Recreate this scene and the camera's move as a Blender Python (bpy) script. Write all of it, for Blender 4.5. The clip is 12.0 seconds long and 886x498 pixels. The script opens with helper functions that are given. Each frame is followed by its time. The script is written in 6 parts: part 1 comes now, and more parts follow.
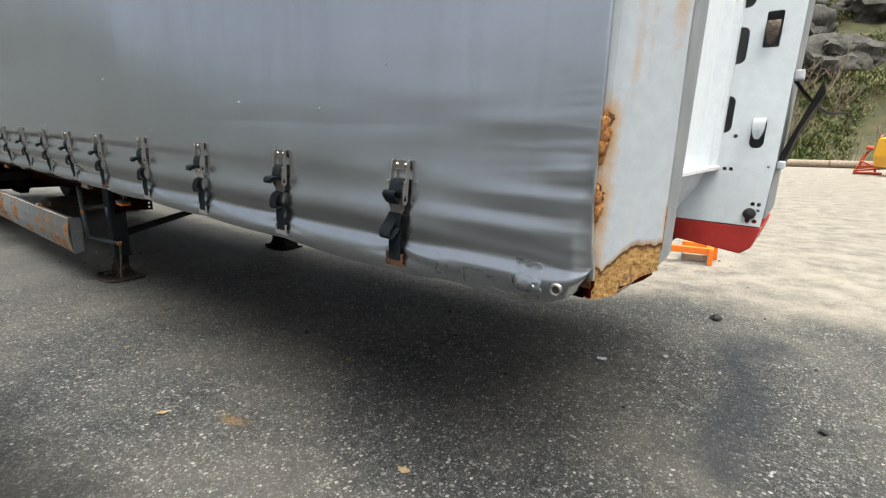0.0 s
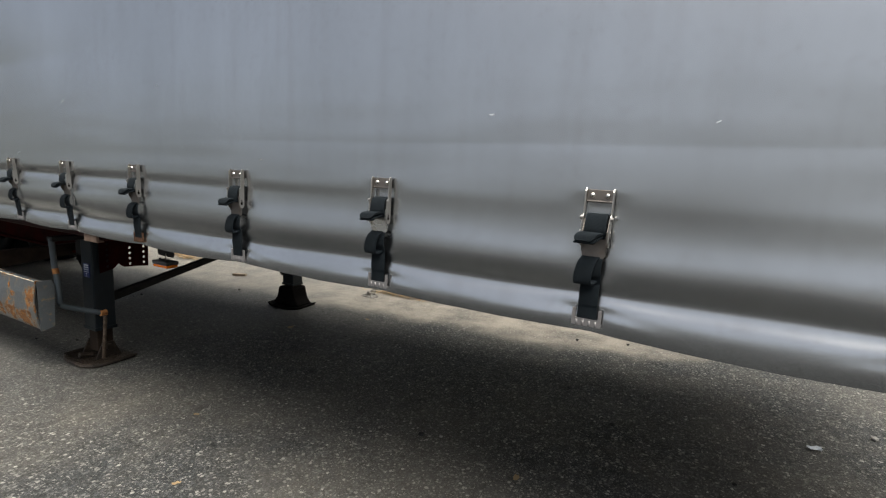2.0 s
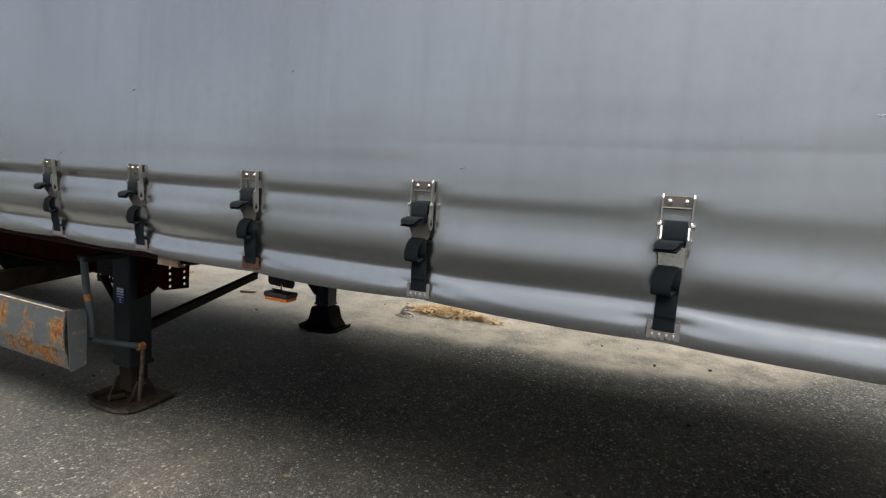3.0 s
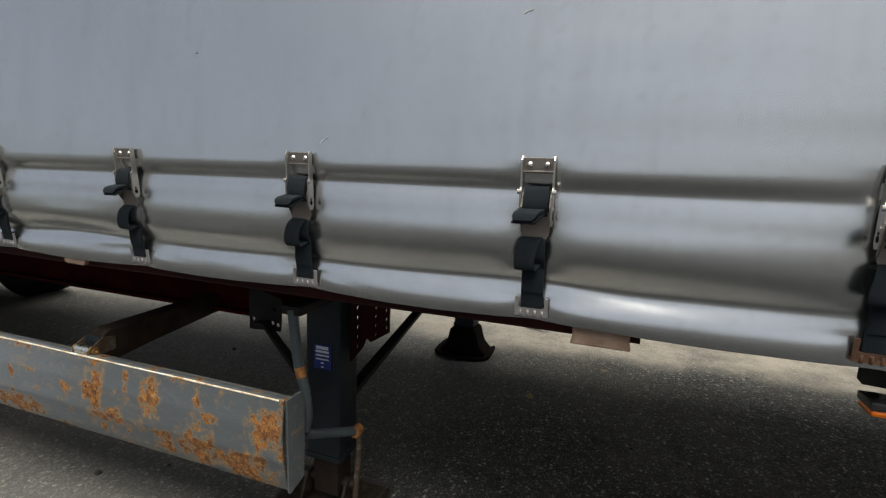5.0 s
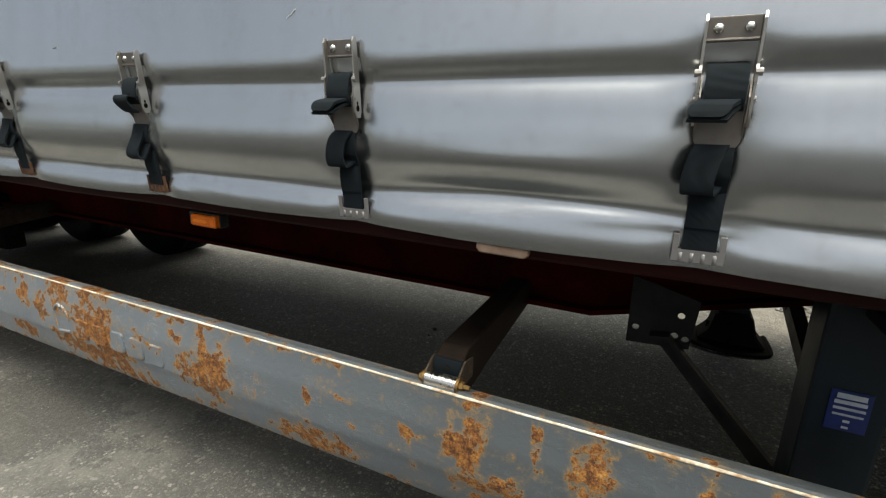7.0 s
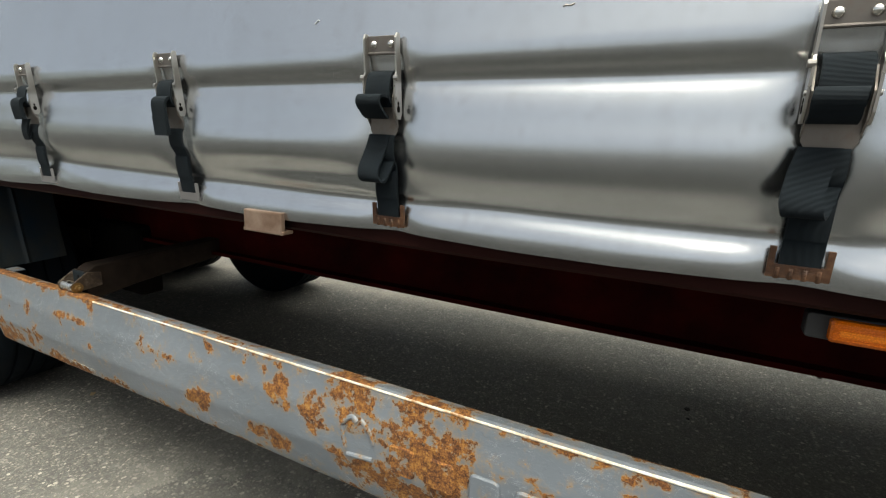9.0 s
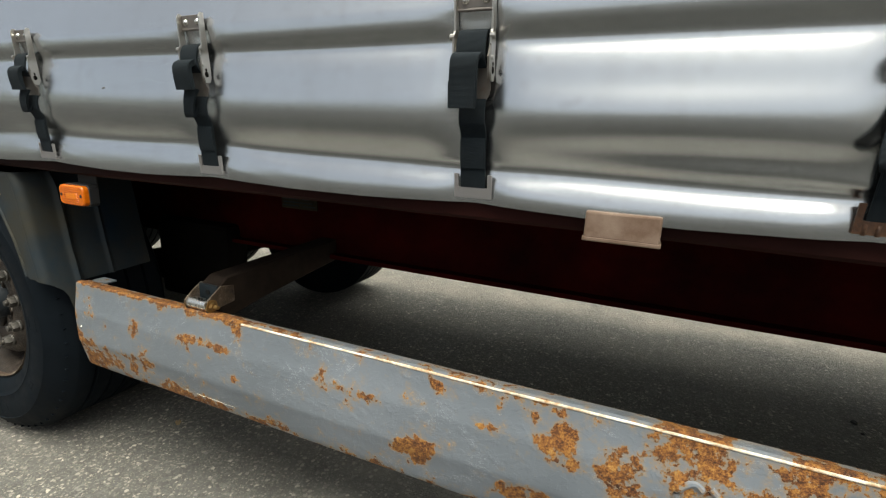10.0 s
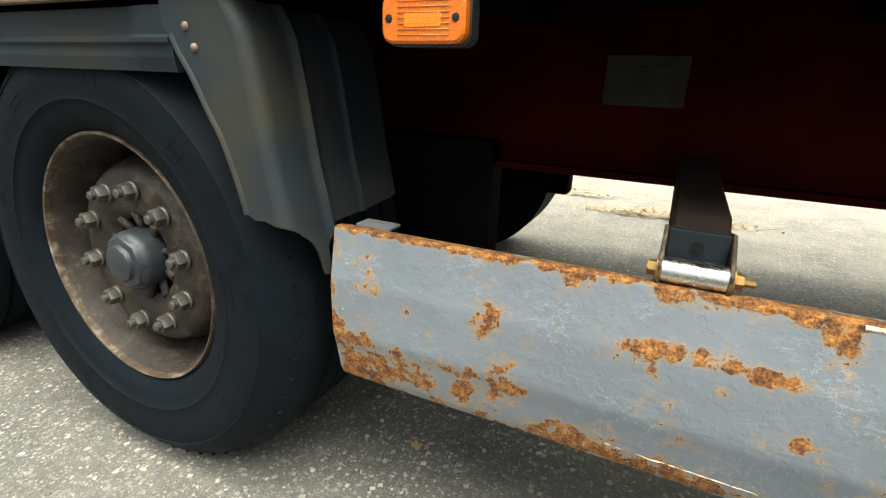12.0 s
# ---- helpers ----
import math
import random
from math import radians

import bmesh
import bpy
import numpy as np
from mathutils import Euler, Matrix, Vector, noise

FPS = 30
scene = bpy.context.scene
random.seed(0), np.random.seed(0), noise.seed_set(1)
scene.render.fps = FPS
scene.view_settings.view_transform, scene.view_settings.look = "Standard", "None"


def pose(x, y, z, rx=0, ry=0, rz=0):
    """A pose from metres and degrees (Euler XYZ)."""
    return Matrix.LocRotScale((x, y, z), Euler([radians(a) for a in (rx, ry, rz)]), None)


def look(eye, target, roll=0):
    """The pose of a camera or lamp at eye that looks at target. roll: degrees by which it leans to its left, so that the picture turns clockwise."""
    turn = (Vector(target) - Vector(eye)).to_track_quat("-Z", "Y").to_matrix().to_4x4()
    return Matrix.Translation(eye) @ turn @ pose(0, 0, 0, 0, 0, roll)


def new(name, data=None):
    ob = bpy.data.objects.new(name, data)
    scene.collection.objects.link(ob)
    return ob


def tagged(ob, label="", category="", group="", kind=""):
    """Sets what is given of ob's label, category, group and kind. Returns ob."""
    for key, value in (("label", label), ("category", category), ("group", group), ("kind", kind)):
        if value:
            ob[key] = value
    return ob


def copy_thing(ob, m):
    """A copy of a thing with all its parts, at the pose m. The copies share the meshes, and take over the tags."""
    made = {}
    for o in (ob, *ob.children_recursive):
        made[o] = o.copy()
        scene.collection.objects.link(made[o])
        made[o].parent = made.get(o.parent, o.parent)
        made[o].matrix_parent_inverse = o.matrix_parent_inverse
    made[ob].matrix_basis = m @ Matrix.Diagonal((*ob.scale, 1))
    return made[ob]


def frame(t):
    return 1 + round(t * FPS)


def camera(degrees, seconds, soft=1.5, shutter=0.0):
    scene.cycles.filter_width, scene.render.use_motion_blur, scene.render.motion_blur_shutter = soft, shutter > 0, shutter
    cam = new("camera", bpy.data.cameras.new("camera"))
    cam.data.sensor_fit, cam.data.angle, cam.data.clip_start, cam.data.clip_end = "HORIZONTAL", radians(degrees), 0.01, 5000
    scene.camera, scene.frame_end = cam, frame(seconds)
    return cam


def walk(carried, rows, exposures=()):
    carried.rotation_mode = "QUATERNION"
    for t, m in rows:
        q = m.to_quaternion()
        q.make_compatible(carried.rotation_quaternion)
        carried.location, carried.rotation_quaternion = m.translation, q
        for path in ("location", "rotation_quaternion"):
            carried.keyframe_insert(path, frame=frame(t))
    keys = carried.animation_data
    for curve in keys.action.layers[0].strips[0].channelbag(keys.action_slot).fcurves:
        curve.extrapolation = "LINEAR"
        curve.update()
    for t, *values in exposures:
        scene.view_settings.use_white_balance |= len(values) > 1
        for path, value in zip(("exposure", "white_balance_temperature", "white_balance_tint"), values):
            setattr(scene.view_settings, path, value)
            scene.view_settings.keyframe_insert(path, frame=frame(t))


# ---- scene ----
import functools

cam = camera(85.8, 12.0, 1.2)
PATH = [
    (0, (1.444, -1.100, 1.244), (0.096, 0.671, 0.750), 0.9),
    (0.5, (1.211, -1.094, 1.215), (-0.074, 0.740, 0.787), 1.2),
    (0.7, (1.077, -1.084, 1.206), (-0.176, 0.776, 0.795), 1.4),
    (1, (0.849, -1.082, 1.206), (-0.356, 0.816, 0.826), 1.4),
    (1.5, (0.454, -1.130, 1.202), (-0.685, 0.816, 0.864), 1.4),
    (2, (0.046, -1.168, 1.212), (-1.028, 0.820, 0.910), 1.4),
    (2.5, (-0.420, -1.174, 1.223), (-1.410, 0.861, 0.952), 1.3),
    (2.7, (-0.584, -1.206, 1.211), (-1.547, 0.845, 0.956), 1.8),
    (4.5, (-2.092, -1.016, 1.213), (-2.819, 1.126, 0.933), 0.9),
    (5, (-2.487, -0.964, 1.245), (-3.258, 1.154, 0.904), 0.4),
    (5.5, (-2.882, -0.860, 1.231), (-3.764, 1.220, 0.920), 0.6),
    (6, (-3.235, -0.822, 1.215), (-4.189, 1.219, 0.863), 0.6),
    (6.5, (-3.544, -0.760, 1.196), (-4.508, 1.247, 0.706), 0.1),
    (6.7, (-3.653, -0.744, 1.186), (-4.627, 1.238, 0.625), -0.2),
    (8.3, (-4.601, -0.744, 1.182), (-5.529, 1.259, 0.611), 0.2),
    (8.5, (-4.738, -0.736, 1.170), (-5.694, 1.261, 0.628), 0.5),
    (9, (-5.124, -0.710, 1.189), (-6.145, 1.275, 0.720), 0.5),
    (9.5, (-5.506, -0.739, 1.162), (-6.456, 1.268, 0.644), 0.5),
    (10, (-5.888, -0.757, 1.165), (-6.801, 1.268, 0.652), 0.6),
    (10.5, (-6.310, -0.728, 1.173), (-7.217, 1.295, 0.646), 0.6),
    (11, (-6.670, -0.724, 1.146), (-7.582, 1.281, 0.561), 0.6),
    (11.5, (-6.915, -0.625, 1.027), (-7.849, 1.347, 0.367), 0.6),
    (12, (-7.089, -0.518, 0.922), (-8.026, 1.431, 0.196), 0.5),
]
EXPOSURES = [(0.0, 1.5, 6600, 3), (2.5, 1.4, 6820, 5), (5.5, 1.44, 6900, 3), (8.5, 1.74, 6950, 0), (9.5, 1.81, 6980, 0), (10.5, 1.84, 7000, 0), (11.0, 1.86, 7000, 0), (11.5, 2.08, 7000, 0), (12.0, 2.44, 6950, -2)]
walk(cam, [(t, look(eye, target, roll)) for t, eye, target, roll in PATH], EXPOSURES)

# ---- light: overcast sky, soft high sun ----
world = bpy.data.worlds.new("overcast_sky")
scene.world = world
world.use_nodes = True
wn = world.node_tree
wn.nodes.clear()
sky = wn.nodes.new("ShaderNodeTexSky")
sky.sky_type, sky.sun_disc = "NISHITA", False
sky.sun_elevation, sky.sun_rotation = radians(76), radians(125)
sky.air_density, sky.dust_density, sky.ozone_density = 0.42, 5.5, 0.5
bg = wn.nodes.new("ShaderNodeBackground")
bg.inputs["Strength"].default_value = 0.095
wout = wn.nodes.new("ShaderNodeOutputWorld")
grey = wn.nodes.new("ShaderNodeHueSaturation")
grey.inputs["Saturation"].default_value = 0.62
wn.links.new(sky.outputs[0], grey.inputs["Color"])
wn.links.new(grey.outputs[0], bg.inputs[0])
wn.links.new(bg.outputs[0], wout.inputs[0])
sun_data = bpy.data.lights.new("sun", "SUN")
sun_data.energy, sun_data.angle, sun_data.color = 2.9, radians(80), (1.0, 0.985, 0.96)
sun = new("sun", sun_data)
sun.matrix_world = look((4.0, -0.8, 25), (0, 0, 0))

# ---- plan: one plan unit in metres, and the trailer's own axes ----
U = 1.14
TILT = math.degrees(math.atan(0.030))
STRAPS = [-0.550, -1.094, -1.640, -2.196, -2.754, -3.262, -3.754, -4.259, -4.792,
          -5.320, -5.866, -6.369, -6.920, -7.464, -7.99, -8.52, -9.06, -9.60]


# ---- materials ----
def mat(name, base=(0.5, 0.5, 0.5), rough=0.5, metal=0.0, spec=0.5):
    m = bpy.data.materials.new(name)
    m.use_nodes = True
    b = m.node_tree.nodes["Principled BSDF"]
    b.inputs["Base Color"].default_value = (*base, 1)
    b.inputs["Roughness"].default_value = rough
    b.inputs["Metallic"].default_value = metal
    b.inputs["Specular IOR Level"].default_value = spec
    return m


def node(m, kind, **props):
    n = m.node_tree.nodes.new(kind)
    for k, v in props.items():
        if k == "operation":
            n.operation = v
        elif k == "blend_type":
            n.blend_type = v
        elif k == "data_type":
            n.data_type = v
        elif k == "attribute_name":
            n.attribute_name = v
        elif k == "feature":
            n.feature = v
    return n


def link(m, a, b):
    m.node_tree.links.new(a, b)


def coords(m, scale=(1, 1, 1)):
    c = node(m, "ShaderNodeTexCoord")
    mp = node(m, "ShaderNodeMapping")
    mp.inputs["Scale"].default_value = scale
    link(m, c.outputs["Object"], mp.inputs[0])
    return mp.outputs[0]


def noise_tex(m, scale, detail=4, rough=0.55, vec=None, stretch=(1, 1, 1)):
    n = node(m, "ShaderNodeTexNoise")
    n.inputs["Scale"].default_value = scale
    n.inputs["Detail"].default_value = detail
    n.inputs["Roughness"].default_value = rough
    link(m, vec if vec is not None else coords(m, stretch), n.inputs["Vector"])
    return n.outputs["Fac"]


def voronoi(m, scale, feature="F1", vec=None):
    n = node(m, "ShaderNodeTexVoronoi", feature=feature)
    n.inputs["Scale"].default_value = scale
    link(m, vec if vec is not None else coords(m), n.inputs["Vector"])
    return n


def ramp(m, fac, stops):
    r = node(m, "ShaderNodeValToRGB")
    while len(r.color_ramp.elements) < len(stops):
        r.color_ramp.elements.new(0.5)
    for e, (p, c) in zip(r.color_ramp.elements, stops):
        e.position = p
        e.color = (c, c, c, 1) if isinstance(c, (int, float)) else (*c, 1)
    link(m, fac, r.inputs[0])
    return r.outputs[0]


def mixc(m, fac, a, b, blend="MIX"):
    n = node(m, "ShaderNodeMix", data_type="RGBA", blend_type=blend)
    for sock, v in ((n.inputs[0], fac), (n.inputs[6], a), (n.inputs[7], b)):
        if isinstance(v, (int, float)):
            sock.default_value = v
        elif isinstance(v, tuple):
            sock.default_value = (*v, 1)
        else:
            link(m, v, sock)
    return n.outputs[2]


def mth(m, op, a, b=0.0):
    n = node(m, "ShaderNodeMath", operation=op)
    for sock, v in ((n.inputs[0], a), (n.inputs[1], b)):
        if isinstance(v, (int, float)):
            sock.default_value = v
        else:
            link(m, v, sock)
    return n.outputs[0]


def attr(m, name):
    return node(m, "ShaderNodeAttribute", attribute_name=name).outputs["Fac"]


def setin(m, name, sock):
    link(m, sock, m.node_tree.nodes["Principled BSDF"].inputs[name])


def bump(m, height, strength=0.3, dist=0.002):
    n = node(m, "ShaderNodeBump")
    n.inputs["Strength"].default_value = strength
    n.inputs["Distance"].default_value = dist
    link(m, height, n.inputs["Height"])
    setin(m, "Normal", n.outputs[0])


def axis_value(m, axis):
    s = node(m, "ShaderNodeSeparateXYZ")
    link(m, node(m, "ShaderNodeTexCoord").outputs["Object"], s.inputs[0])
    return s.outputs[axis]


def make_tarp():
    m = mat("silver_tarpaulin", rough=0.28, metal=1.0)
    dirt = noise_tex(m, 2.2, 5, 0.6, stretch=(1, 1, 0.45))
    fine = noise_tex(m, 40, 3)
    drip = noise_tex(m, 14, 5, 0.6, stretch=(1, 1, 0.06))
    c = ramp(m, dirt, [(0.3, (0.52, 0.535, 0.55)), (0.7, (0.59, 0.605, 0.62))])
    c = mixc(m, ramp(m, drip, [(0.50, 0.0), (0.75, 0.16)]), c, (0.36, 0.35, 0.335))
    c = mixc(m, ramp(m, fine, [(0.55, 0.0), (0.8, 0.22)]), c, (0.37, 0.36, 0.35))
    setin(m, "Base Color", c)
    setin(m, "Roughness", ramp(m, dirt, [(0.3, 0.27), (0.75, 0.23)]))
    bump(m, mth(m, "ADD", noise_tex(m, 700, 2), mth(m, "MULTIPLY", noise_tex(m, 9, 3, stretch=(1, 1, 2.5)), 1.2)), 0.04, 0.0006)
    return m


RUST_STOPS = [(0.25, (0.07, 0.022, 0.010)), (0.45, (0.20, 0.075, 0.022)), (0.6, (0.36, 0.16, 0.045)), (0.8, (0.48, 0.26, 0.09))]


def make_rusty_paint(name, paint, dark, threshold=0.62, chips=True, rough=0.38, speck=26):
    """Paint that breaks into rust where the wear attribute and a noise say so."""
    m = mat(name, rough=rough, spec=0.5 if chips else 0.12)
    n = noise_tex(m, speck, 8, 0.68)
    big = noise_tex(m, 3.0, 4)
    mid = noise_tex(m, 9.0, 5, 0.6)
    wear = attr(m, "wear")
    score = mth(m, "ADD", mth(m, "ADD", mth(m, "MULTIPLY", n, 1.0), mth(m, "MULTIPLY", mid, 0.45)), mth(m, "SUBTRACT", wear, 0.225))
    mask = ramp(m, score, [(threshold - 0.008, 0.0), (threshold + 0.012, 1.0)])
    halo = ramp(m, score, [(threshold - 0.13, 0.0), (threshold - 0.05, 0.20), (threshold, 0.65)])
    grit = mth(m, "ADD", mth(m, "MULTIPLY", noise_tex(m, 55, 6, 0.7), 0.55), mth(m, "MULTIPLY", noise_tex(m, 240, 4, 0.7), 0.45))
    rc = ramp(m, grit, [(0.39, (0.040, 0.014, 0.006)), (0.48, (0.15, 0.054, 0.015)), (0.56, (0.34, 0.145, 0.032)), (0.66, (0.50, 0.28, 0.085))])
    pc = ramp(m, big, [(0.3, dark), (0.7, paint)])
    if chips:
        ch = noise_tex(m, 46, 8, 0.78)
        pc = mixc(m, ramp(m, ch, [(0.665, 0.0), (0.69, 0.8)]), pc, (0.60, 0.61, 0.63))
        line = mth(m, "ABSOLUTE", mth(m, "SUBTRACT", noise_tex(m, 24, 7, 0.7, stretch=(0.7, 1, 1.4)), 0.5))
        where = ramp(m, noise_tex(m, 7.5, 4), [(0.51, 0.0), (0.60, 1.0)])
        pc = mixc(m, mth(m, "MULTIPLY", ramp(m, line, [(0.0012, 0.65), (0.0038, 0.0)]), where), pc, (0.78, 0.79, 0.80))
    if chips:
        # paint mixed darker towards the guard's front end
        fore_dark = mth(m, "ADD", mth(m, "MULTIPLY", mth(m, "ADD", axis_value(m, 0), 6.6), 0.55), mth(m, "SUBTRACT", big, 0.5))
        pc = mixc(m, ramp(m, fore_dark, [(0.1, 0.0), (0.9, 0.72)]), pc, (0.050, 0.056, 0.058))
    pc = mixc(m, halo, pc, (0.34, 0.21, 0.08))
    setin(m, "Base Color", mixc(m, mask, pc, rc))
    setin(m, "Roughness", ramp(m, mask, [(0.0, rough), (1.0, 0.88)]))
    h = mth(m, "ADD", mth(m, "MULTIPLY", mask, 0.6), mth(m, "MULTIPLY", noise_tex(m, 150, 5, 0.7), mth(m, "ADD", mth(m, "MULTIPLY", mask, 1.5), 0.12)))
    if chips:
        flake = ramp(m, noise_tex(m, 30, 5, 0.6), [(0.46, 0.0), (0.52, 0.14), (0.56, 0.14), (0.60, 0.30)])
        h = mth(m, "ADD", h, flake)
    bump(m, h, 0.6, 0.0036)
    return m


def make_rust():
    m = mat("flaking_rust", rough=0.9)
    n = noise_tex(m, 45, 8, 0.7)
    setin(m, "Base Color", ramp(m, n, RUST_STOPS))
    bump(m, noise_tex(m, 70, 8, 0.7), 0.7, 0.006)
    return m


def make_steel(name, base, rough=0.35, metal=0.9, stain=0.35, tint=(0.16, 0.09, 0.05)):
    m = mat(name, rough=rough, metal=metal)
    n = noise_tex(m, 30, 6, 0.65)
    setin(m, "Base Color", mixc(m, ramp(m, n, [(0.52, 0.0), (0.75, stain)]), base, tint))
    setin(m, "Roughness", ramp(m, n, [(0.35, rough), (0.7, rough + 0.2)]))
    bump(m, noise_tex(m, 220, 3), 0.08, 0.001)
    return m


def make_webbing():
    m = mat("dark_webbing", rough=0.8, spec=0.15)
    w = node(m, "ShaderNodeTexWave")
    w.bands_direction = "Z"
    w.inputs["Scale"].default_value = 240
    w.inputs["Distortion"].default_value = 0.6
    link(m, coords(m), w.inputs["Vector"])
    n = noise_tex(m, 20, 4)
    c = ramp(m, n, [(0.3, (0.0025, 0.0042, 0.0060)), (0.7, (0.0065, 0.0100, 0.0135))])
    setin(m, "Base Color", mixc(m, mth(m, "MULTIPLY", w.outputs["Fac"], 0.40), c, (0.014, 0.021, 0.027)))
    bump(m, w.outputs["Fac"], 0.5, 0.0012)
    return m


def make_plain(name, a, b, rough=0.6, scale=12, metal=0.0, bumped=0.15, spec=0.5):
    m = mat(name, rough=rough, metal=metal, spec=spec)
    n = noise_tex(m, scale, 6, 0.62)
    setin(m, "Base Color", ramp(m, n, [(0.3, a), (0.7, b)]))
    setin(m, "Roughness", ramp(m, n, [(0.3, max(0.02, rough - 0.08)), (0.7, min(1.0, rough + 0.1))]))
    bump(m, noise_tex(m, scale * 9, 4), bumped, 0.002)
    return m


def make_grime(name, dark, mid, pale):
    """Grimy cast steel: oily dark, brown and pale worn patches with a rough skin."""
    m = mat(name, rough=0.6, spec=0.4)
    n = noise_tex(m, 16, 8, 0.7)
    fine = noise_tex(m, 90, 6, 0.7)
    f = mth(m, "ADD", mth(m, "MULTIPLY", n, 0.65), mth(m, "MULTIPLY", fine, 0.35))
    setin(m, "Base Color", ramp(m, f, [(0.38, dark), (0.52, mid), (0.63, pale)]))
    setin(m, "Roughness", ramp(m, fine, [(0.35, 0.42), (0.65, 0.75)]))
    bump(m, mth(m, "ADD", mth(m, "MULTIPLY", n, 1.0), mth(m, "MULTIPLY", fine, 0.6)), 0.7, 0.008)
    return m


def make_asphalt():
    m = mat("worn_asphalt", rough=0.75, spec=0.25)
    vec = coords(m)
    jitter = node(m, "ShaderNodeTexNoise")
    jitter.inputs["Scale"].default_value = 120
    link(m, vec, jitter.inputs["Vector"])
    off_by = node(m, "ShaderNodeVectorMath", operation="MULTIPLY")
    link(m, jitter.outputs["Color"], off_by.inputs[0])
    off_by.inputs[1].default_value = (0.012, 0.012, 0.012)
    uneven = node(m, "ShaderNodeVectorMath", operation="ADD")
    link(m, vec, uneven.inputs[0])
    link(m, off_by.outputs[0], uneven.inputs[1])
    fine = noise_tex(m, 420, 3, vec=vec)
    c = ramp(m, fine, [(0.3, (0.026, 0.027, 0.028)), (0.55, (0.055, 0.056, 0.056)), (0.75, (0.13, 0.128, 0.122))])
    edge = voronoi(m, 95, vec=vec)
    grain = node(m, "ShaderNodeSeparateColor")
    link(m, edge.outputs["Color"], grain.inputs[0])
    height = None
    for sc, keep, tone in ((150, 0.20, 0.70), (88, 0.30, 0.92), (54, 0.62, 1.12)):
        v = voronoi(m, sc, vec=uneven.outputs[0])
        sep = node(m, "ShaderNodeSeparateColor")
        link(m, v.outputs["Color"], sep.inputs[0])
        shape = ramp(m, v.outputs["Distance"], [(0.36, 1.0), (0.46, 0.0)])
        chosen = ramp(m, sep.outputs[0], [(keep, 0.0), (keep + 0.02, 1.0)])
        mask = mth(m, "MULTIPLY", shape, chosen)
        col = ramp(m, sep.outputs[1], [(0.0, (0.045 * tone, 0.049 * tone, 0.055 * tone)), (0.5, (0.15 * tone, 0.149 * tone, 0.145 * tone)), (0.82, (0.29 * tone, 0.275 * tone, 0.25 * tone)), (1.0, (0.50 * tone, 0.475 * tone, 0.43 * tone))])
        c = mixc(m, mask, c, col)
        height = mask if height is None else mth(m, "MAXIMUM", height, mask)
    # asphalt multiplied darker towards the front and lighter towards the rear
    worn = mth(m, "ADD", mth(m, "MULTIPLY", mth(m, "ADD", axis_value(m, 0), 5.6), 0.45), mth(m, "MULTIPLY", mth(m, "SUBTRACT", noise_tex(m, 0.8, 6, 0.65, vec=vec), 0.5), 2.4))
    front_tone = mth(m, "SUBTRACT", worn, mth(m, "MAXIMUM", 0.0, mth(m, "MULTIPLY", mth(m, "SUBTRACT", axis_value(m, 1), 2.2), 1.2)))
    c = mixc(m, ramp(m, front_tone, [(0.1, 0.0), (1.0, 0.7)]), c, (0.64, 0.665, 0.70), "MULTIPLY")
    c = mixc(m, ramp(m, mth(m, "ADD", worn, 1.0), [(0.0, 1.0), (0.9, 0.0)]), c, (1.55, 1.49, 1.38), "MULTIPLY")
    blotch = noise_tex(m, 16, 6, 0.7, vec=vec)
    c = mixc(m, ramp(m, blotch, [(0.38, 0.8), (0.54, 0.0)]), c, (0.50, 0.50, 0.50), "MULTIPLY")
    # bluish asphalt, darkened outwards to deepen what the curtain reflects
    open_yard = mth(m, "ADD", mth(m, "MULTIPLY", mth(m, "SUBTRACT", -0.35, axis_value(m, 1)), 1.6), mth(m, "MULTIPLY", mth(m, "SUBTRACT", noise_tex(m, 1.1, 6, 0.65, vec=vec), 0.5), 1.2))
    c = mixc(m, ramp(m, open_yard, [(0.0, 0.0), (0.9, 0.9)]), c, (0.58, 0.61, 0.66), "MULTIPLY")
    patch = noise_tex(m, 0.9, 5, 0.6, vec=vec)
    c = mixc(m, ramp(m, patch, [(0.42, 0.0), (0.75, 0.40)]), c, (0.24, 0.215, 0.18))
    damp = noise_tex(m, 1.7, 6, 0.65, vec=vec)
    c = mixc(m, ramp(m, damp, [(0.57, 0.0), (0.74, 0.50)]), c, (0.035, 0.036, 0.040))
    # dust blown over the yard beyond the trailer
    ahead = mth(m, "MINIMUM", 1.0, mth(m, "MAXIMUM", 0.0, mth(m, "ADD", axis_value(m, 0), 0.3)))
    yv = mth(m, "MAXIMUM", mth(m, "SUBTRACT", axis_value(m, 1), mth(m, "MULTIPLY", ahead, 0.7)), mth(m, "ADD", mth(m, "MULTIPLY", axis_value(m, 0), 0.55), 0.5))
    dust = mth(m, "ADD", mth(m, "MULTIPLY", mth(m, "SUBTRACT", yv, 2.28), mth(m, "SUBTRACT", 4.5, mth(m, "MULTIPLY", ahead, 3.2))), mth(m, "MULTIPLY", mth(m, "SUBTRACT", noise_tex(m, 1.3, 6, 0.6, vec=vec), 0.5), 3.0))
    dusty = mixc(m, ramp(m, noise_tex(m, 3.0, 6, 0.65, vec=vec), [(0.34, 0.20), (0.62, 0.78)]), c, (0.35, 0.31, 0.265))
    c = mixc(m, ramp(m, dust, [(0.0, 0.0), (1.6, 1.0)]), c, dusty)
    # dark oily streak ahead of the trailer
    off = mth(m, "ADD", mth(m, "SUBTRACT", axis_value(m, 0), 1.30), mth(m, "MULTIPLY", mth(m, "SUBTRACT", noise_tex(m, 2.2, 5, 0.6, vec=vec), 0.5), 0.9))
    near = mth(m, "ABSOLUTE", off)
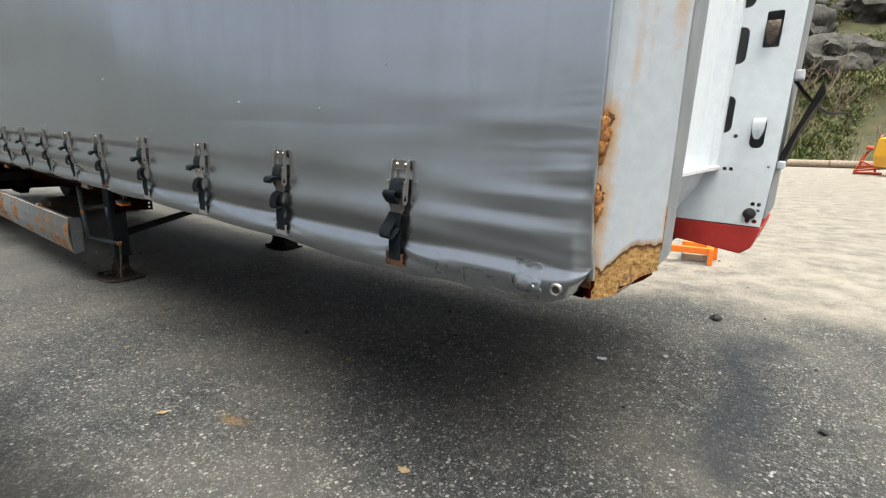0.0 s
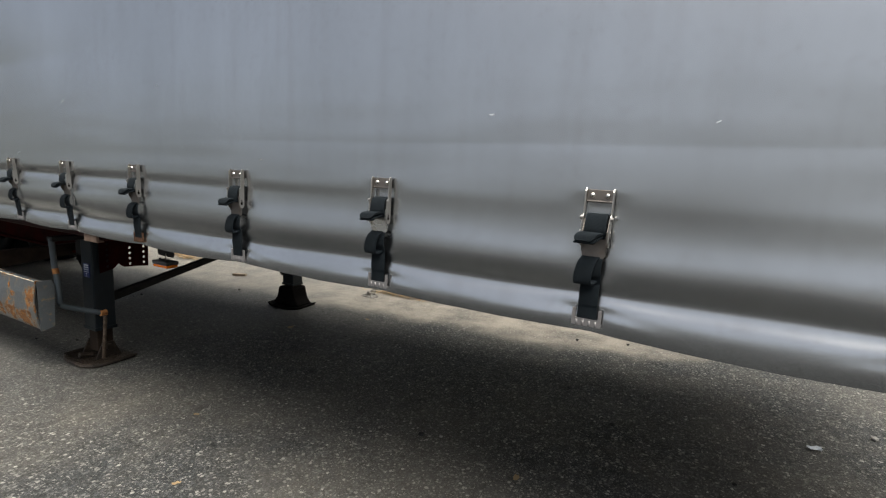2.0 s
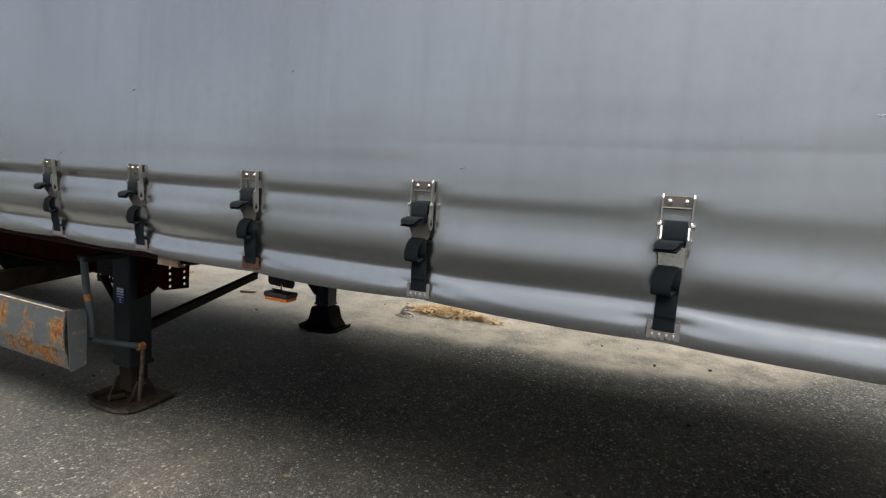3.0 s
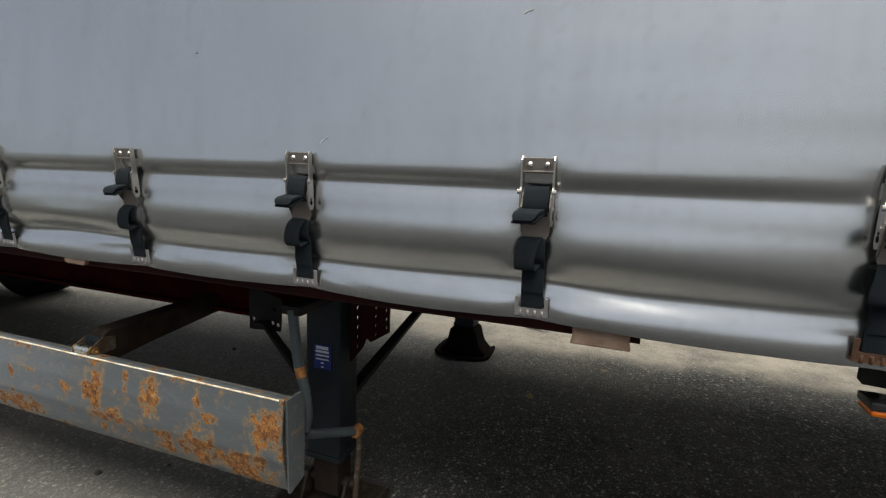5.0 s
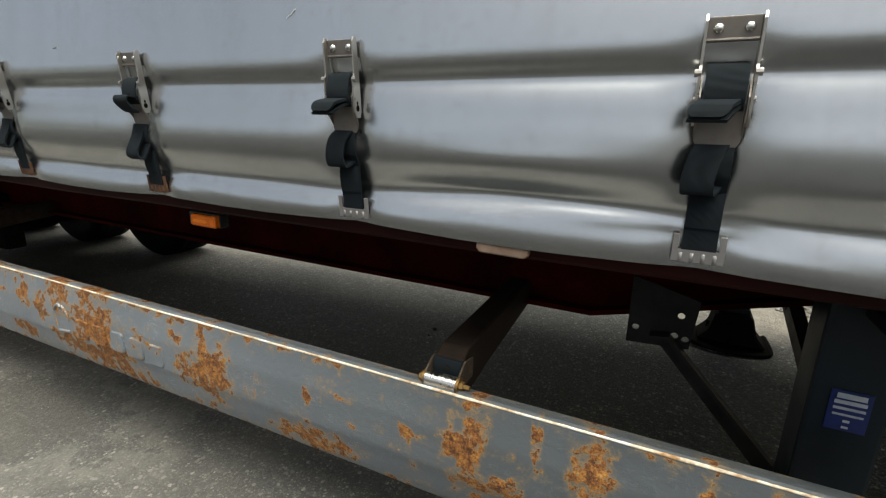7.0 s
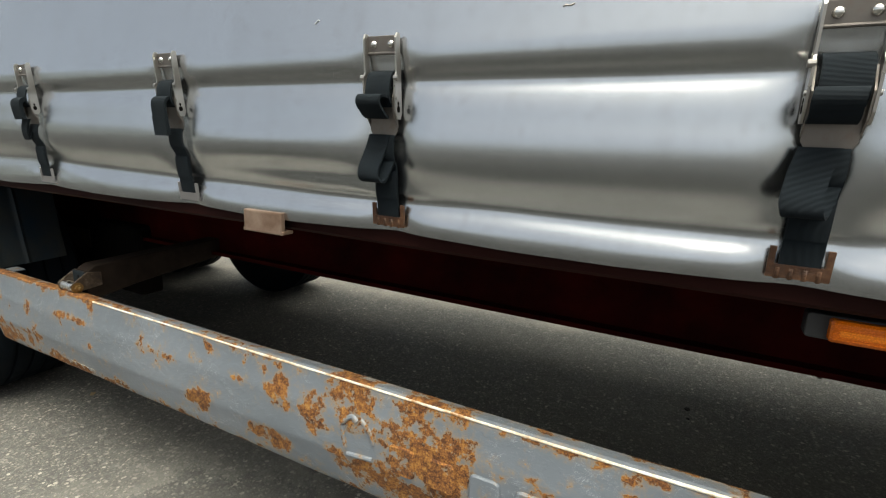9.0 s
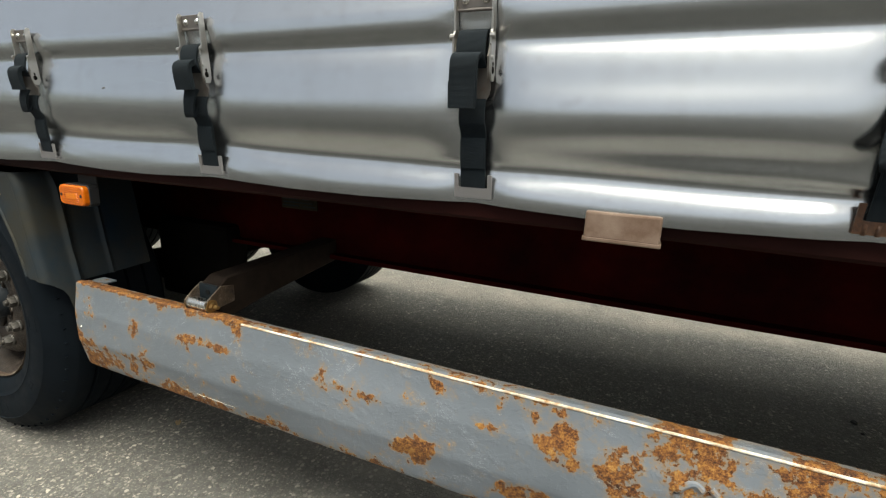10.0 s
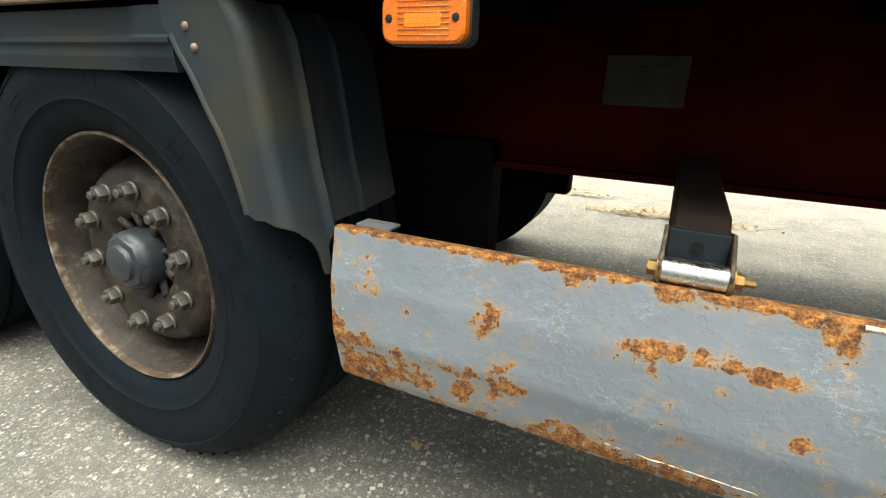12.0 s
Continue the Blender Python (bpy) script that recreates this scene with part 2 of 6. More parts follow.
    along = mth(m, "ABSOLUTE", mth(m, "SUBTRACT", axis_value(m, 1), 1.7))
    streak = mth(m, "MULTIPLY", ramp(m, near, [(0.04, 1.0), (0.24, 0.0)]), ramp(m, along, [(0.8, 0.9), (1.7, 0.0)]))
    c = mixc(m, streak, c, mixc(m, 0.8, c, (0.022, 0.026, 0.034)))
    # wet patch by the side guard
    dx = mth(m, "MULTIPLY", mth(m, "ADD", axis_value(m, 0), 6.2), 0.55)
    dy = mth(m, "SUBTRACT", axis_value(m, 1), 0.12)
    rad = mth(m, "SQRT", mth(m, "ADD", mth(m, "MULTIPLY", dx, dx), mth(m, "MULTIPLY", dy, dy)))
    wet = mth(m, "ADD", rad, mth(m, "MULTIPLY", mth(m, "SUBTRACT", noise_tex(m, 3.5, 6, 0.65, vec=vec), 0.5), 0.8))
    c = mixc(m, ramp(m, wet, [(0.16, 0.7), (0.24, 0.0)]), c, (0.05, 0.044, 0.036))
    c = mixc(m, ramp(m, wet, [(0.26, 0.0), (0.30, 0.45), (0.48, 0.0)]), c, (0.30, 0.285, 0.25))
    c = mixc(m, 1.0, c, (1.06, 1.05, 1.03), "MULTIPLY")
    # finer, dustier asphalt towards the rear
    c = mixc(m, ramp(m, mth(m, "MULTIPLY", axis_value(m, 0), -0.2), [(0.55, 0.0), (0.85, 0.5)]), c, (0.125, 0.122, 0.115))
    # asphalt out of view, darkened so the curtain's downward folds reflect dark
    reflect_dark = mth(m, "ADD", mth(m, "MULTIPLY", mth(m, "SUBTRACT", -0.55, axis_value(m, 1)), 2.2), mth(m, "SUBTRACT", noise_tex(m, 0.7, 5, 0.6, vec=vec), 0.5))
    c = mixc(m, ramp(m, reflect_dark, [(0.0, 0.0), (0.8, 1.0)]), c, (0.20, 0.20, 0.20), "MULTIPLY")
    setin(m, "Base Color", c)
    setin(m, "Roughness", ramp(m, grain.outputs[1], [(0.0, 0.5), (1.0, 0.82)]))
    h = mth(m, "ADD", height, mth(m, "MULTIPLY", fine, 0.5))
    bump(m, h, 1.0, 0.004)
    return m


def make_white_paint(name, lo, hi):
    """White front-wall paint, streaked with rust water."""
    m = mat(name, rough=0.42)
    streak = noise_tex(m, 9, 5, 0.6, stretch=(1, 1, 0.08))
    fine = noise_tex(m, 30, 6, 0.65)
    c = ramp(m, fine, [(0.3, lo), (0.7, hi)])
    c = mixc(m, ramp(m, streak, [(0.58, 0.0), (0.78, 0.30)]), c, (0.60, 0.44, 0.24))
    c = mixc(m, ramp(m, noise_tex(m, 6, 6, 0.6, stretch=(1, 1, 0.3)), [(0.52, 0.0), (0.78, 0.22)]), c, (0.34, 0.35, 0.36))
    wear = mth(m, "ADD", attr(m, "wear"), mth(m, "MULTIPLY", mth(m, "SUBTRACT", noise_tex(m, 38, 7, 0.68), 0.5), 0.5))
    mask = ramp(m, wear, [(0.49, 0.0), (0.51, 1.0)])
    stainm = ramp(m, wear, [(0.16, 0.0), (0.5, 0.85)])
    c = mixc(m, stainm, c, (0.42, 0.22, 0.055))
    flake = noise_tex(m, 130, 6, 0.75, stretch=(1, 0.45, 1))
    rim = ramp(m, flake, [(0.3, (0.030, 0.011, 0.005)), (0.7, (0.15, 0.062, 0.022))])
    core = ramp(m, flake, [(0.36, (0.12, 0.050, 0.012)), (0.48, (0.34, 0.18, 0.055)), (0.62, (0.46, 0.29, 0.11))])
    c = mixc(m, mask, c, mixc(m, ramp(m, wear, [(0.62, 0.0), (0.80, 1.0), (1.5, 1.0)]), rim, core))
    setin(m, "Base Color", c)
    setin(m, "Roughness", ramp(m, mask, [(0.0, 0.42), (1.0, 0.9)]))
    bump(m, mth(m, "ADD", mth(m, "MULTIPLY", mask, noise_tex(m, 110, 7, 0.7)), mth(m, "MULTIPLY", fine, 0.05)), 0.7, 0.006)
    return m


def make_tyre():
    m = mat("tyre_rubber", rough=0.62, spec=0.07)
    n = noise_tex(m, 14, 6, 0.6)
    setin(m, "Base Color", ramp(m, n, [(0.3, (0.0030, 0.0046, 0.0066)), (0.75, (0.0056, 0.0084, 0.0118))]))
    setin(m, "Roughness", ramp(m, n, [(0.3, 0.5), (0.7, 0.78)]))
    bump(m, noise_tex(m, 160, 4), 0.12, 0.001)
    return m


def make_lens(name, col):
    m = mat(name, base=col, rough=0.18)
    v = voronoi(m, 420)
    setin(m, "Base Color", ramp(m, v.outputs["Distance"], [(0.0, tuple(min(1, c * 1.25) for c in col)), (0.6, tuple(c * 0.82 for c in col))]))
    bump(m, v.outputs["Distance"], 0.2, 0.001)
    return m


def make_leafy(name, cols, rough=0.8):
    m = mat(name, rough=rough)
    g = node(m, "ShaderNodeNewGeometry")
    setin(m, "Base Color", ramp(m, g.outputs["Random Per Island"], [(i / (len(cols) - 1), c) for i, c in enumerate(cols)]))
    return m


TARP = make_tarp()
GUARD = make_rusty_paint("grey_guard_paint", (0.180, 0.199, 0.226), (0.130, 0.147, 0.168), 0.675)
RAIL = make_rusty_paint("dark_red_rail_paint", (0.026, 0.0045, 0.003), (0.012, 0.003, 0.002), 0.86, False, 0.7)
CHASSIS = make_plain("dark_red_chassis_paint", (0.010, 0.0008, 0.0006), (0.042, 0.0026, 0.0018), 0.8, 4, spec=0.04)
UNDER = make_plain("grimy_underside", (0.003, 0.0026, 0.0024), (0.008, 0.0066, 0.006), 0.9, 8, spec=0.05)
ARM = make_plain("brown_grimy_steel", (0.014, 0.009, 0.0065), (0.034, 0.024, 0.018), 0.8, 14, spec=0.12)
LEG = make_plain("dark_blue_leg_paint", (0.006, 0.010, 0.013), (0.014, 0.020, 0.025), 0.55, 9, spec=0.25)
PIPE = make_plain("blue_grey_pipe_paint", (0.030, 0.041, 0.050), (0.055, 0.068, 0.078), 0.5, 12)
BLACK = make_plain("black_painted_steel", (0.008, 0.008, 0.008), (0.022, 0.021, 0.020), 0.6, 15, spec=0.12)
RUST = make_rust()
STEEL = make_steel("stainless_buckle", (0.42, 0.40, 0.375), 0.26)
DULL = make_steel("dull_plate_steel", (0.19, 0.17, 0.155), 0.38, 0.8)
ZINC = make_steel("zinc_clamp", (0.25, 0.238, 0.238), 0.48, 0.6)
CHROME = make_steel("bright_pin", (0.72, 0.70, 0.66), 0.18, 1.0, 0.2)
GOLD = make_steel("yellow_zinc_bolt", (0.27, 0.165, 0.06), 0.45, 0.8, 0.8)
EDGE = make_grime("bare_worn_edge", (0.45, 0.23, 0.08), (0.84, 0.76, 0.60), (0.94, 0.93, 0.90))
CLAMPRUST = make_grime("brown_clamp_rust", (0.025, 0.010, 0.005), (0.085, 0.036, 0.015), (0.20, 0.11, 0.06))
WEB = make_webbing()
WHITE = make_white_paint("white_wall_paint", (0.62, 0.66, 0.70), (0.70, 0.73, 0.76))
PANEL = make_white_paint("bluish_white_panel_paint", (0.37, 0.395, 0.43), (0.43, 0.455, 0.485))
GREYPAINT = make_plain("grey_inner_paint", (0.16, 0.17, 0.18), (0.26, 0.27, 0.28), 0.6, 9)
RED = make_plain("red_frame_paint", (0.32, 0.022, 0.018), (0.46, 0.035, 0.028), 0.45, 7)
TYRE = make_tyre()
RIM = make_grime("rusty_brown_rim", (0.004, 0.0027, 0.002), (0.022, 0.014, 0.009), (0.070, 0.054, 0.041))
RIMLIP = make_grime("worn_rim_lip", (0.022, 0.012, 0.007), (0.070, 0.047, 0.030), (0.22, 0.185, 0.15))
HUB = make_plain("grey_hub_plastic", (0.010, 0.0135, 0.0175), (0.023, 0.028, 0.034), 0.45, 16)
NUT = make_steel("wheel_nut_steel", (0.095, 0.088, 0.080), 0.45, 0.7, 0.7, (0.05, 0.034, 0.022))
FENDER = make_plain("blue_grey_mudguard_plastic", (0.008, 0.020, 0.034), (0.034, 0.031, 0.022), 0.55, 5.5, spec=0.2)
AMBER = make_lens("amber_lens", (0.60, 0.13, 0.006))
AMBER_PALE = make_lens("amber_reflector", (0.70, 0.19, 0.012))
LAMPBODY = make_plain("black_lamp_plastic", (0.012, 0.012, 0.013), (0.026, 0.026, 0.027), 0.45, 20)
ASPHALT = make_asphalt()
BLUE = make_plain("blue_sticker", (0.004, 0.012, 0.085), (0.01, 0.026, 0.14), 0.45, 25)
PRINT = make_plain("pale_print", (0.35, 0.38, 0.42), (0.55, 0.57, 0.6), 0.6, 40)
PLATE = make_plain("aluminium_type_plate", (0.024, 0.020, 0.012), (0.052, 0.043, 0.028), 0.75, 18, spec=0.1)
TAG = make_plain("rust_stained_tag", (0.12, 0.068, 0.042), (0.24, 0.17, 0.13), 0.6, 22, 0.3)
PEBBLE = make_plain("pale_stone", (0.16, 0.15, 0.14), (0.36, 0.34, 0.31), 0.85, 30)
DARKSTONE = make_plain("dark_stone", (0.012, 0.012, 0.012), (0.035, 0.033, 0.03), 0.9, 30)
WOOD = make_plain("weathered_wood", (0.16, 0.12, 0.085), (0.30, 0.24, 0.18), 0.8, 9)
ORANGE = make_plain("orange_machine_paint", (0.62, 0.13, 0.012), (0.85, 0.20, 0.02), 0.45, 6)
YELLOW = make_plain("yellow_machine_paint", (0.72, 0.34, 0.012), (0.88, 0.46, 0.03), 0.45, 5)
REDARM = make_plain("red_implement_paint", (0.38, 0.045, 0.018), (0.55, 0.09, 0.03), 0.5, 8)
EARTH = make_plain("hillside_earth", (0.028, 0.034, 0.011), (0.095, 0.085, 0.042), 0.95, 0.8, 0.0, 0.6)
ROCK = make_plain("grey_rock", (0.012, 0.011, 0.010), (0.085, 0.078, 0.068), 0.95, 2.2, 0.0, 0.8)
GRASS = make_leafy("hillside_grass", [(0.03, 0.055, 0.010), (0.075, 0.11, 0.02), (0.14, 0.135, 0.045), (0.18, 0.145, 0.075)])
RAG = make_plain("dirty_rag_cloth", (0.02, 0.018, 0.016), (0.34, 0.32, 0.29), 0.95, 26)
GRIT = make_plain("ground_in_dirt", (0.025, 0.022, 0.019), (0.085, 0.078, 0.068), 0.8, 90)
OCHRE = make_plain("ochre_rust_dust", (0.13, 0.085, 0.04), (0.24, 0.16, 0.08), 0.9, 40)
TWIG = make_plain("bare_twigs", (0.14, 0.11, 0.08), (0.26, 0.21, 0.16), 0.9, 10)
LEAFLITTER = make_leafy("dry_leaf_litter", [(0.13, 0.07, 0.028), (0.26, 0.16, 0.065), (0.38, 0.27, 0.14), (0.20, 0.14, 0.08)])
UNSEEN_RING = make_plain("unseen_ring_dark", (0.022, 0.025, 0.024), (0.060, 0.066, 0.066), 0.95, 0.5, 0.0, 0.8)


# ---- mesh helpers, in plan units ----
def box(bm, x0, x1, y0, y1, z0, z1, bevel=0.0):
    r = bmesh.ops.create_cube(bm, size=1)
    bmesh.ops.scale(bm, vec=(x1 - x0, y1 - y0, z1 - z0), verts=r["verts"])
    bmesh.ops.translate(bm, vec=((x0 + x1) / 2, (y0 + y1) / 2, (z0 + z1) / 2), verts=r["verts"])
    if bevel:
        edges = list({e for v in r["verts"] for e in v.link_edges})
        bmesh.ops.bevel(bm, geom=edges, offset=bevel, segments=2, affect="EDGES", profile=0.6)
    return bm


def prism(bm, poly, axis, lo, hi, bevel=0.0):
    """A flat outline pushed from lo to hi along an axis (0, 1, 2)."""
    def at(a, b, h):
        return ((h, a, b), (a, h, b), (a, b, h))[axis]
    va = [bm.verts.new(at(a, b, lo)) for a, b in poly]
    vb = [bm.verts.new(at(a, b, hi)) for a, b in poly]
    fs = [bm.faces.new(va), bm.faces.new(vb[::-1])]
    n = len(poly)
    for i in range(n):
        fs.append(bm.faces.new((va[i], vb[i], vb[(i + 1) % n], va[(i + 1) % n])))
    bmesh.ops.recalc_face_normals(bm, faces=fs)
    if bevel:
        bmesh.ops.bevel(bm, geom=list({e for f in fs for e in f.edges}), offset=bevel, segments=1, affect="EDGES")
    return bm


def tube(bm, pts, r, n=10, cap=True):
    pts = [Vector(p) for p in pts]
    rs = r if isinstance(r, (list, tuple)) else [r] * len(pts)
    rings = []
    for i, p in enumerate(pts):
        d = (pts[min(i + 1, len(pts) - 1)] - pts[max(i - 1, 0)]).normalized()
        a = d.cross(Vector((0, 0, 1)) if abs(d.z) < 0.9 else Vector((1, 0, 0))).normalized()
        b = d.cross(a)
        rings.append([bm.verts.new(p + rs[i] * (math.cos(2 * math.pi * k / n) * a + math.sin(2 * math.pi * k / n) * b)) for k in range(n)])
    for i in range(len(rings) - 1):
        for k in range(n):
            f = bm.faces.new((rings[i][k], rings[i][(k + 1) % n], rings[i + 1][(k + 1) % n], rings[i + 1][k]))
            f.smooth = True
    if cap:
        bm.faces.new(rings[0])
        bm.faces.new(rings[-1][::-1])
    bmesh.ops.recalc_face_normals(bm, faces=bm.faces[:])
    return bm


def lathe(bm, prof, n=48, centre=(0, 0, 0), closed=False, cap=True):
    """A profile of (radius, y) turned about the y axis."""
    rings = []
    for r, y in prof:
        rings.append([bm.verts.new((centre[0] + r * math.cos(2 * math.pi * k / n), centre[1] + y, centre[2] + r * math.sin(2 * math.pi * k / n))) for k in range(n)])
    pairs = list(zip(rings, rings[1:])) + ([(rings[-1], rings[0])] if closed else [])
    for a, b in pairs:
        for k in range(n):
            bm.faces.new((a[k], b[k], b[(k + 1) % n], a[(k + 1) % n])).smooth = True
    if not closed and cap:
        for ring, flip in ((rings[0], False), (rings[-1], True)):
            if (ring[0].co - ring[n // 2].co).length > 0.004:
                bm.faces.new(ring[::-1] if flip else ring)
    bmesh.ops.recalc_face_normals(bm, faces=bm.faces[:])
    return bm


def strip(bm, pts, width, thick):
    """A ribbon along points (x, y, z), its width along x."""
    pts = [Vector(p) for p in pts]
    rows = []
    for i, p in enumerate(pts):
        d = pts[min(i + 1, len(pts) - 1)] - pts[max(i - 1, 0)]
        nrm = Vector((0, d.z, -d.y)).normalized() * thick / 2
        w = width[i] if isinstance(width, (list, tuple)) else width
        s = Vector((w / 2, 0, 0))
        rows.append([bm.verts.new(q) for q in (p - s + nrm, p + s + nrm, p + s - nrm, p - s - nrm)])
    fs = [bm.faces.new(rows[0]), bm.faces.new(rows[-1][::-1])]
    for a, b in zip(rows, rows[1:]):
        for k in range(4):
            f = bm.faces.new((a[k], b[k], b[(k + 1) % 4], a[(k + 1) % 4]))
            f.smooth = k in (0, 2)
            fs.append(f)
    bmesh.ops.recalc_face_normals(bm, faces=fs)
    return bm


def curve(pts, n=5):
    """A smooth run through the points."""
    out = []
    p = [Vector(q) for q in pts]
    for i in range(len(p) - 1):
        a, b, c, d = p[max(i - 1, 0)], p[i], p[i + 1], p[min(i + 2, len(p) - 1)]
        for k in range(n):
            t = k / n
            out.append(0.5 * ((2 * b) + (c - a) * t + (2 * a - 5 * b + 4 * c - d) * t * t + (3 * b - a - 3 * c + d) * t ** 3))
    return out + [p[-1]]


def mesh_of(name, bm, material):
    bmesh.ops.scale(bm, vec=(U, U, U), verts=bm.verts[:])
    me = bpy.data.meshes.new(name)
    for e in bm.edges:
        if len(e.link_faces) == 2 and e.calc_face_angle(0.0) > 0.75:
            e.smooth = False
    bm.to_mesh(me)
    bm.free()
    me.materials.append(material)
    return me


def part(name, bm, material, parent, label="", at=None):
    ob = new(name, mesh_of(name, bm, material))
    ob.parent = parent
    if at is not None:
        ob.matrix_basis = at
    return tagged(ob, label)


def thing(name, bm, material, label, category, kind="", group="", at=None):
    ob = new(name, mesh_of(name, bm, material))
    if at is not None:
        ob.matrix_basis = at
    return tagged(ob, label, category, group, kind)


def B():
    return bmesh.new()


def wear_layer(ob, f):
    """Sets the wear attribute from a rule in plan units."""
    me = ob.data
    a = me.attributes.new("wear", "FLOAT", "POINT")
    a.data.foreach_set("value", [f(v.co.x / U, v.co.y / U, v.co.z / U) for v in me.vertices])
    return ob


def ell(x, z, cx, cz, rx, rz):
    return max(0.0, 1.0 - ((x - cx) / rx) ** 2 - ((z - cz) / rz) ** 2)


# ---- ground ----
def spread():
    near = [i * 0.5 for i in range(-32, 33)]
    far = [18, 21, 25, 30, 38, 50, 80, 140, 300, 800]
    return [-f for f in far[::-1]] + near + far


def build_ground():
    xs, ys = spread(), spread()
    verts = []
    for y in ys:
        for x in xs:
            fade = 1.0 if max(abs(x), abs(y)) < 16 else 0.0
            verts.append((x, y, fade * 0.002 * (noise.noise((x * 0.6, y * 0.6, 3.1)) - 0.5)))
    n = len(xs)
    faces = [(j * n + i, j * n + i + 1, (j + 1) * n + i + 1, (j + 1) * n + i) for j in range(len(ys) - 1) for i in range(n - 1)]
    me = bpy.data.meshes.new("ground")
    me.from_pydata(verts, [], faces)
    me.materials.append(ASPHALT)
    for p in me.polygons:
        p.use_smooth = True
    tagged(new("ground", me), "worn speckled asphalt yard, dusty towards the far side", "ground", kind="structure")


build_ground()


# ---- the trailer ----
trailer = tagged(new("semi_trailer"), "silver curtain-sided semi-trailer with rusty grey side guard", "trailer")
trailer.matrix_world = pose(0.917 * U, 0, -0.026 * U, 0, TILT, 0)


def ground_z(x):
    """Local height of the yard under the trailer."""
    return 0.026 + 0.030 * x


FINE_Z = np.linspace(0.72, 1.16, 441)


def slope_profile(stops, k=1.0):
    """How far the sheet stands out, from its lean at given heights (plus: it faces up)."""
    zs, lean = zip(*stops)
    fine = np.interp(FINE_Z, zs, lean) * k
    ker = np.exp(-0.5 * (np.arange(-12, 13) * 0.001 / 0.0032) ** 2)
    fine = np.convolve(np.pad(fine, 12, mode="edge"), ker / ker.sum(), mode="valid")
    out = -np.cumsum(fine) * 0.001
    return out - out[-1]


PROFILE_FRONT = slope_profile([(0.757, -0.30), (0.766, -0.18), (0.774, -0.02), (0.782, 0.28), (0.791, 0.52), (0.801, 0.50), (0.808, 0.24), (0.814, -0.06), (0.822, -0.26), (0.838, -0.30), (0.860, -0.14), (0.880, 0.05),
                               (0.910, 0.13), (0.935, 0.12), (0.965, 0.05), (0.990, 0.0), (1.010, -0.02), (1.040, 0.03)])
PROFILE_REAR = slope_profile([(0.757, -0.32), (0.766, -0.22), (0.775, -0.05), (0.782, 0.14), (0.789, 0.28), (0.795, 0.46), (0.801, 0.56), (0.806, 0.30), (0.811, -0.10), (0.817, -0.46), (0.830, -0.56), (0.850, -0.46), (0.868, -0.30), (0.888, -0.10),
                              (0.905, 0.02), (0.928, 0.16), (0.953, 0.10), (0.975, 0.20), (0.990, 0.31), (0.998, 0.0), (1.004, -0.38), (1.014, -0.56), (1.024, -0.22), (1.034, 0.0), (1.045, 0.0)], 1.22)
EDGE_X = [-8.2, -7.46, -6.92, -6.40, -5.90, -5.30, -4.30, -3.30, -0.50]
EDGE_Z = [0.828, 0.826, 0.822, 0.815, 0.811, 0.816, 0.823, 0.829, 0.838]
CREASES = [(1.225, 0.10, 0.05, 0.0030, 0.006), (1.195, 0.20, 0.10, -0.0030, 0.007), (1.150, 0.13, -0.05, 0.0036, 0.006), (1.120, 0.30, 0.06, 0.0040, 0.008), (1.100, 0.16, 0.0, -0.0040, 0.006),
           (1.070, 0.34, 0.09, 0.0050, 0.008), (1.035, 0.22, 0.05, -0.0044, 0.007), (1.010, 0.40, 0.05, 0.0060, 0.009), (0.985, 0.26, 0.0, -0.0050, 0.007), (0.955, 0.45, 0.03, 0.0060, 0.010),
           (0.925, 0.30, -0.02, -0.0050, 0.008), (0.900, 0.22, -0.05, 0.0050, 0.008), (0.870, 0.35, -0.02, 0.0055, 0.010), (0.845, 0.20, -0.06, -0.0050, 0.008), (1.30, 0.15, 0.1, 0.0030, 0.008)]
DENTS = [(-4.50, 0.880, 0.17, 0.024, 0.006), (-4.52, 0.838, 0.15, 0.013, -0.008), (-4.36, 0.815, 0.10, 0.012, 0.005), (-4.02, 0.868, 0.16, 0.018, 0.004), (-6.12, 0.895, 0.17, 0.026, 0.003), (-6.05, 0.850, 0.19, 0.015, -0.006), (-5.98, 0.828, 0.14, 0.011, 0.003),
         (-3.10, 0.815, 0.12, 0.018, -0.004), (-7.75, 0.835, 0.14, 0.022, 0.006), (-7.70, 0.868, 0.12, 0.018, -0.004),
         (-0.20, 1.000, 0.24, 0.022, 0.0016), (-0.15, 0.955, 0.18, 0.018, -0.0014), (-0.24, 0.925, 0.26, 0.020, 0.0024), (-0.05, 1.06, 0.07, 0.03, 0.002), (-0.20, 1.16, 0.16, 0.024, 0.0014), (-0.28, 0.815, 0.30, 0.026, 0.005), (-0.10, 0.80, 0.08, 0.022, 0.003)]


def profile(x, z):
    """The hem's belly and crease, softer towards the front of the trailer."""
    k = min(1.0, max(0.0, (-x - 1.4) / 3.0))
    k = k * k * (3 - 2 * k)
    return float(np.interp(z, FINE_Z, PROFILE_FRONT)) * (1 - k) + float(np.interp(z, FINE_Z, PROFILE_REAR)) * k


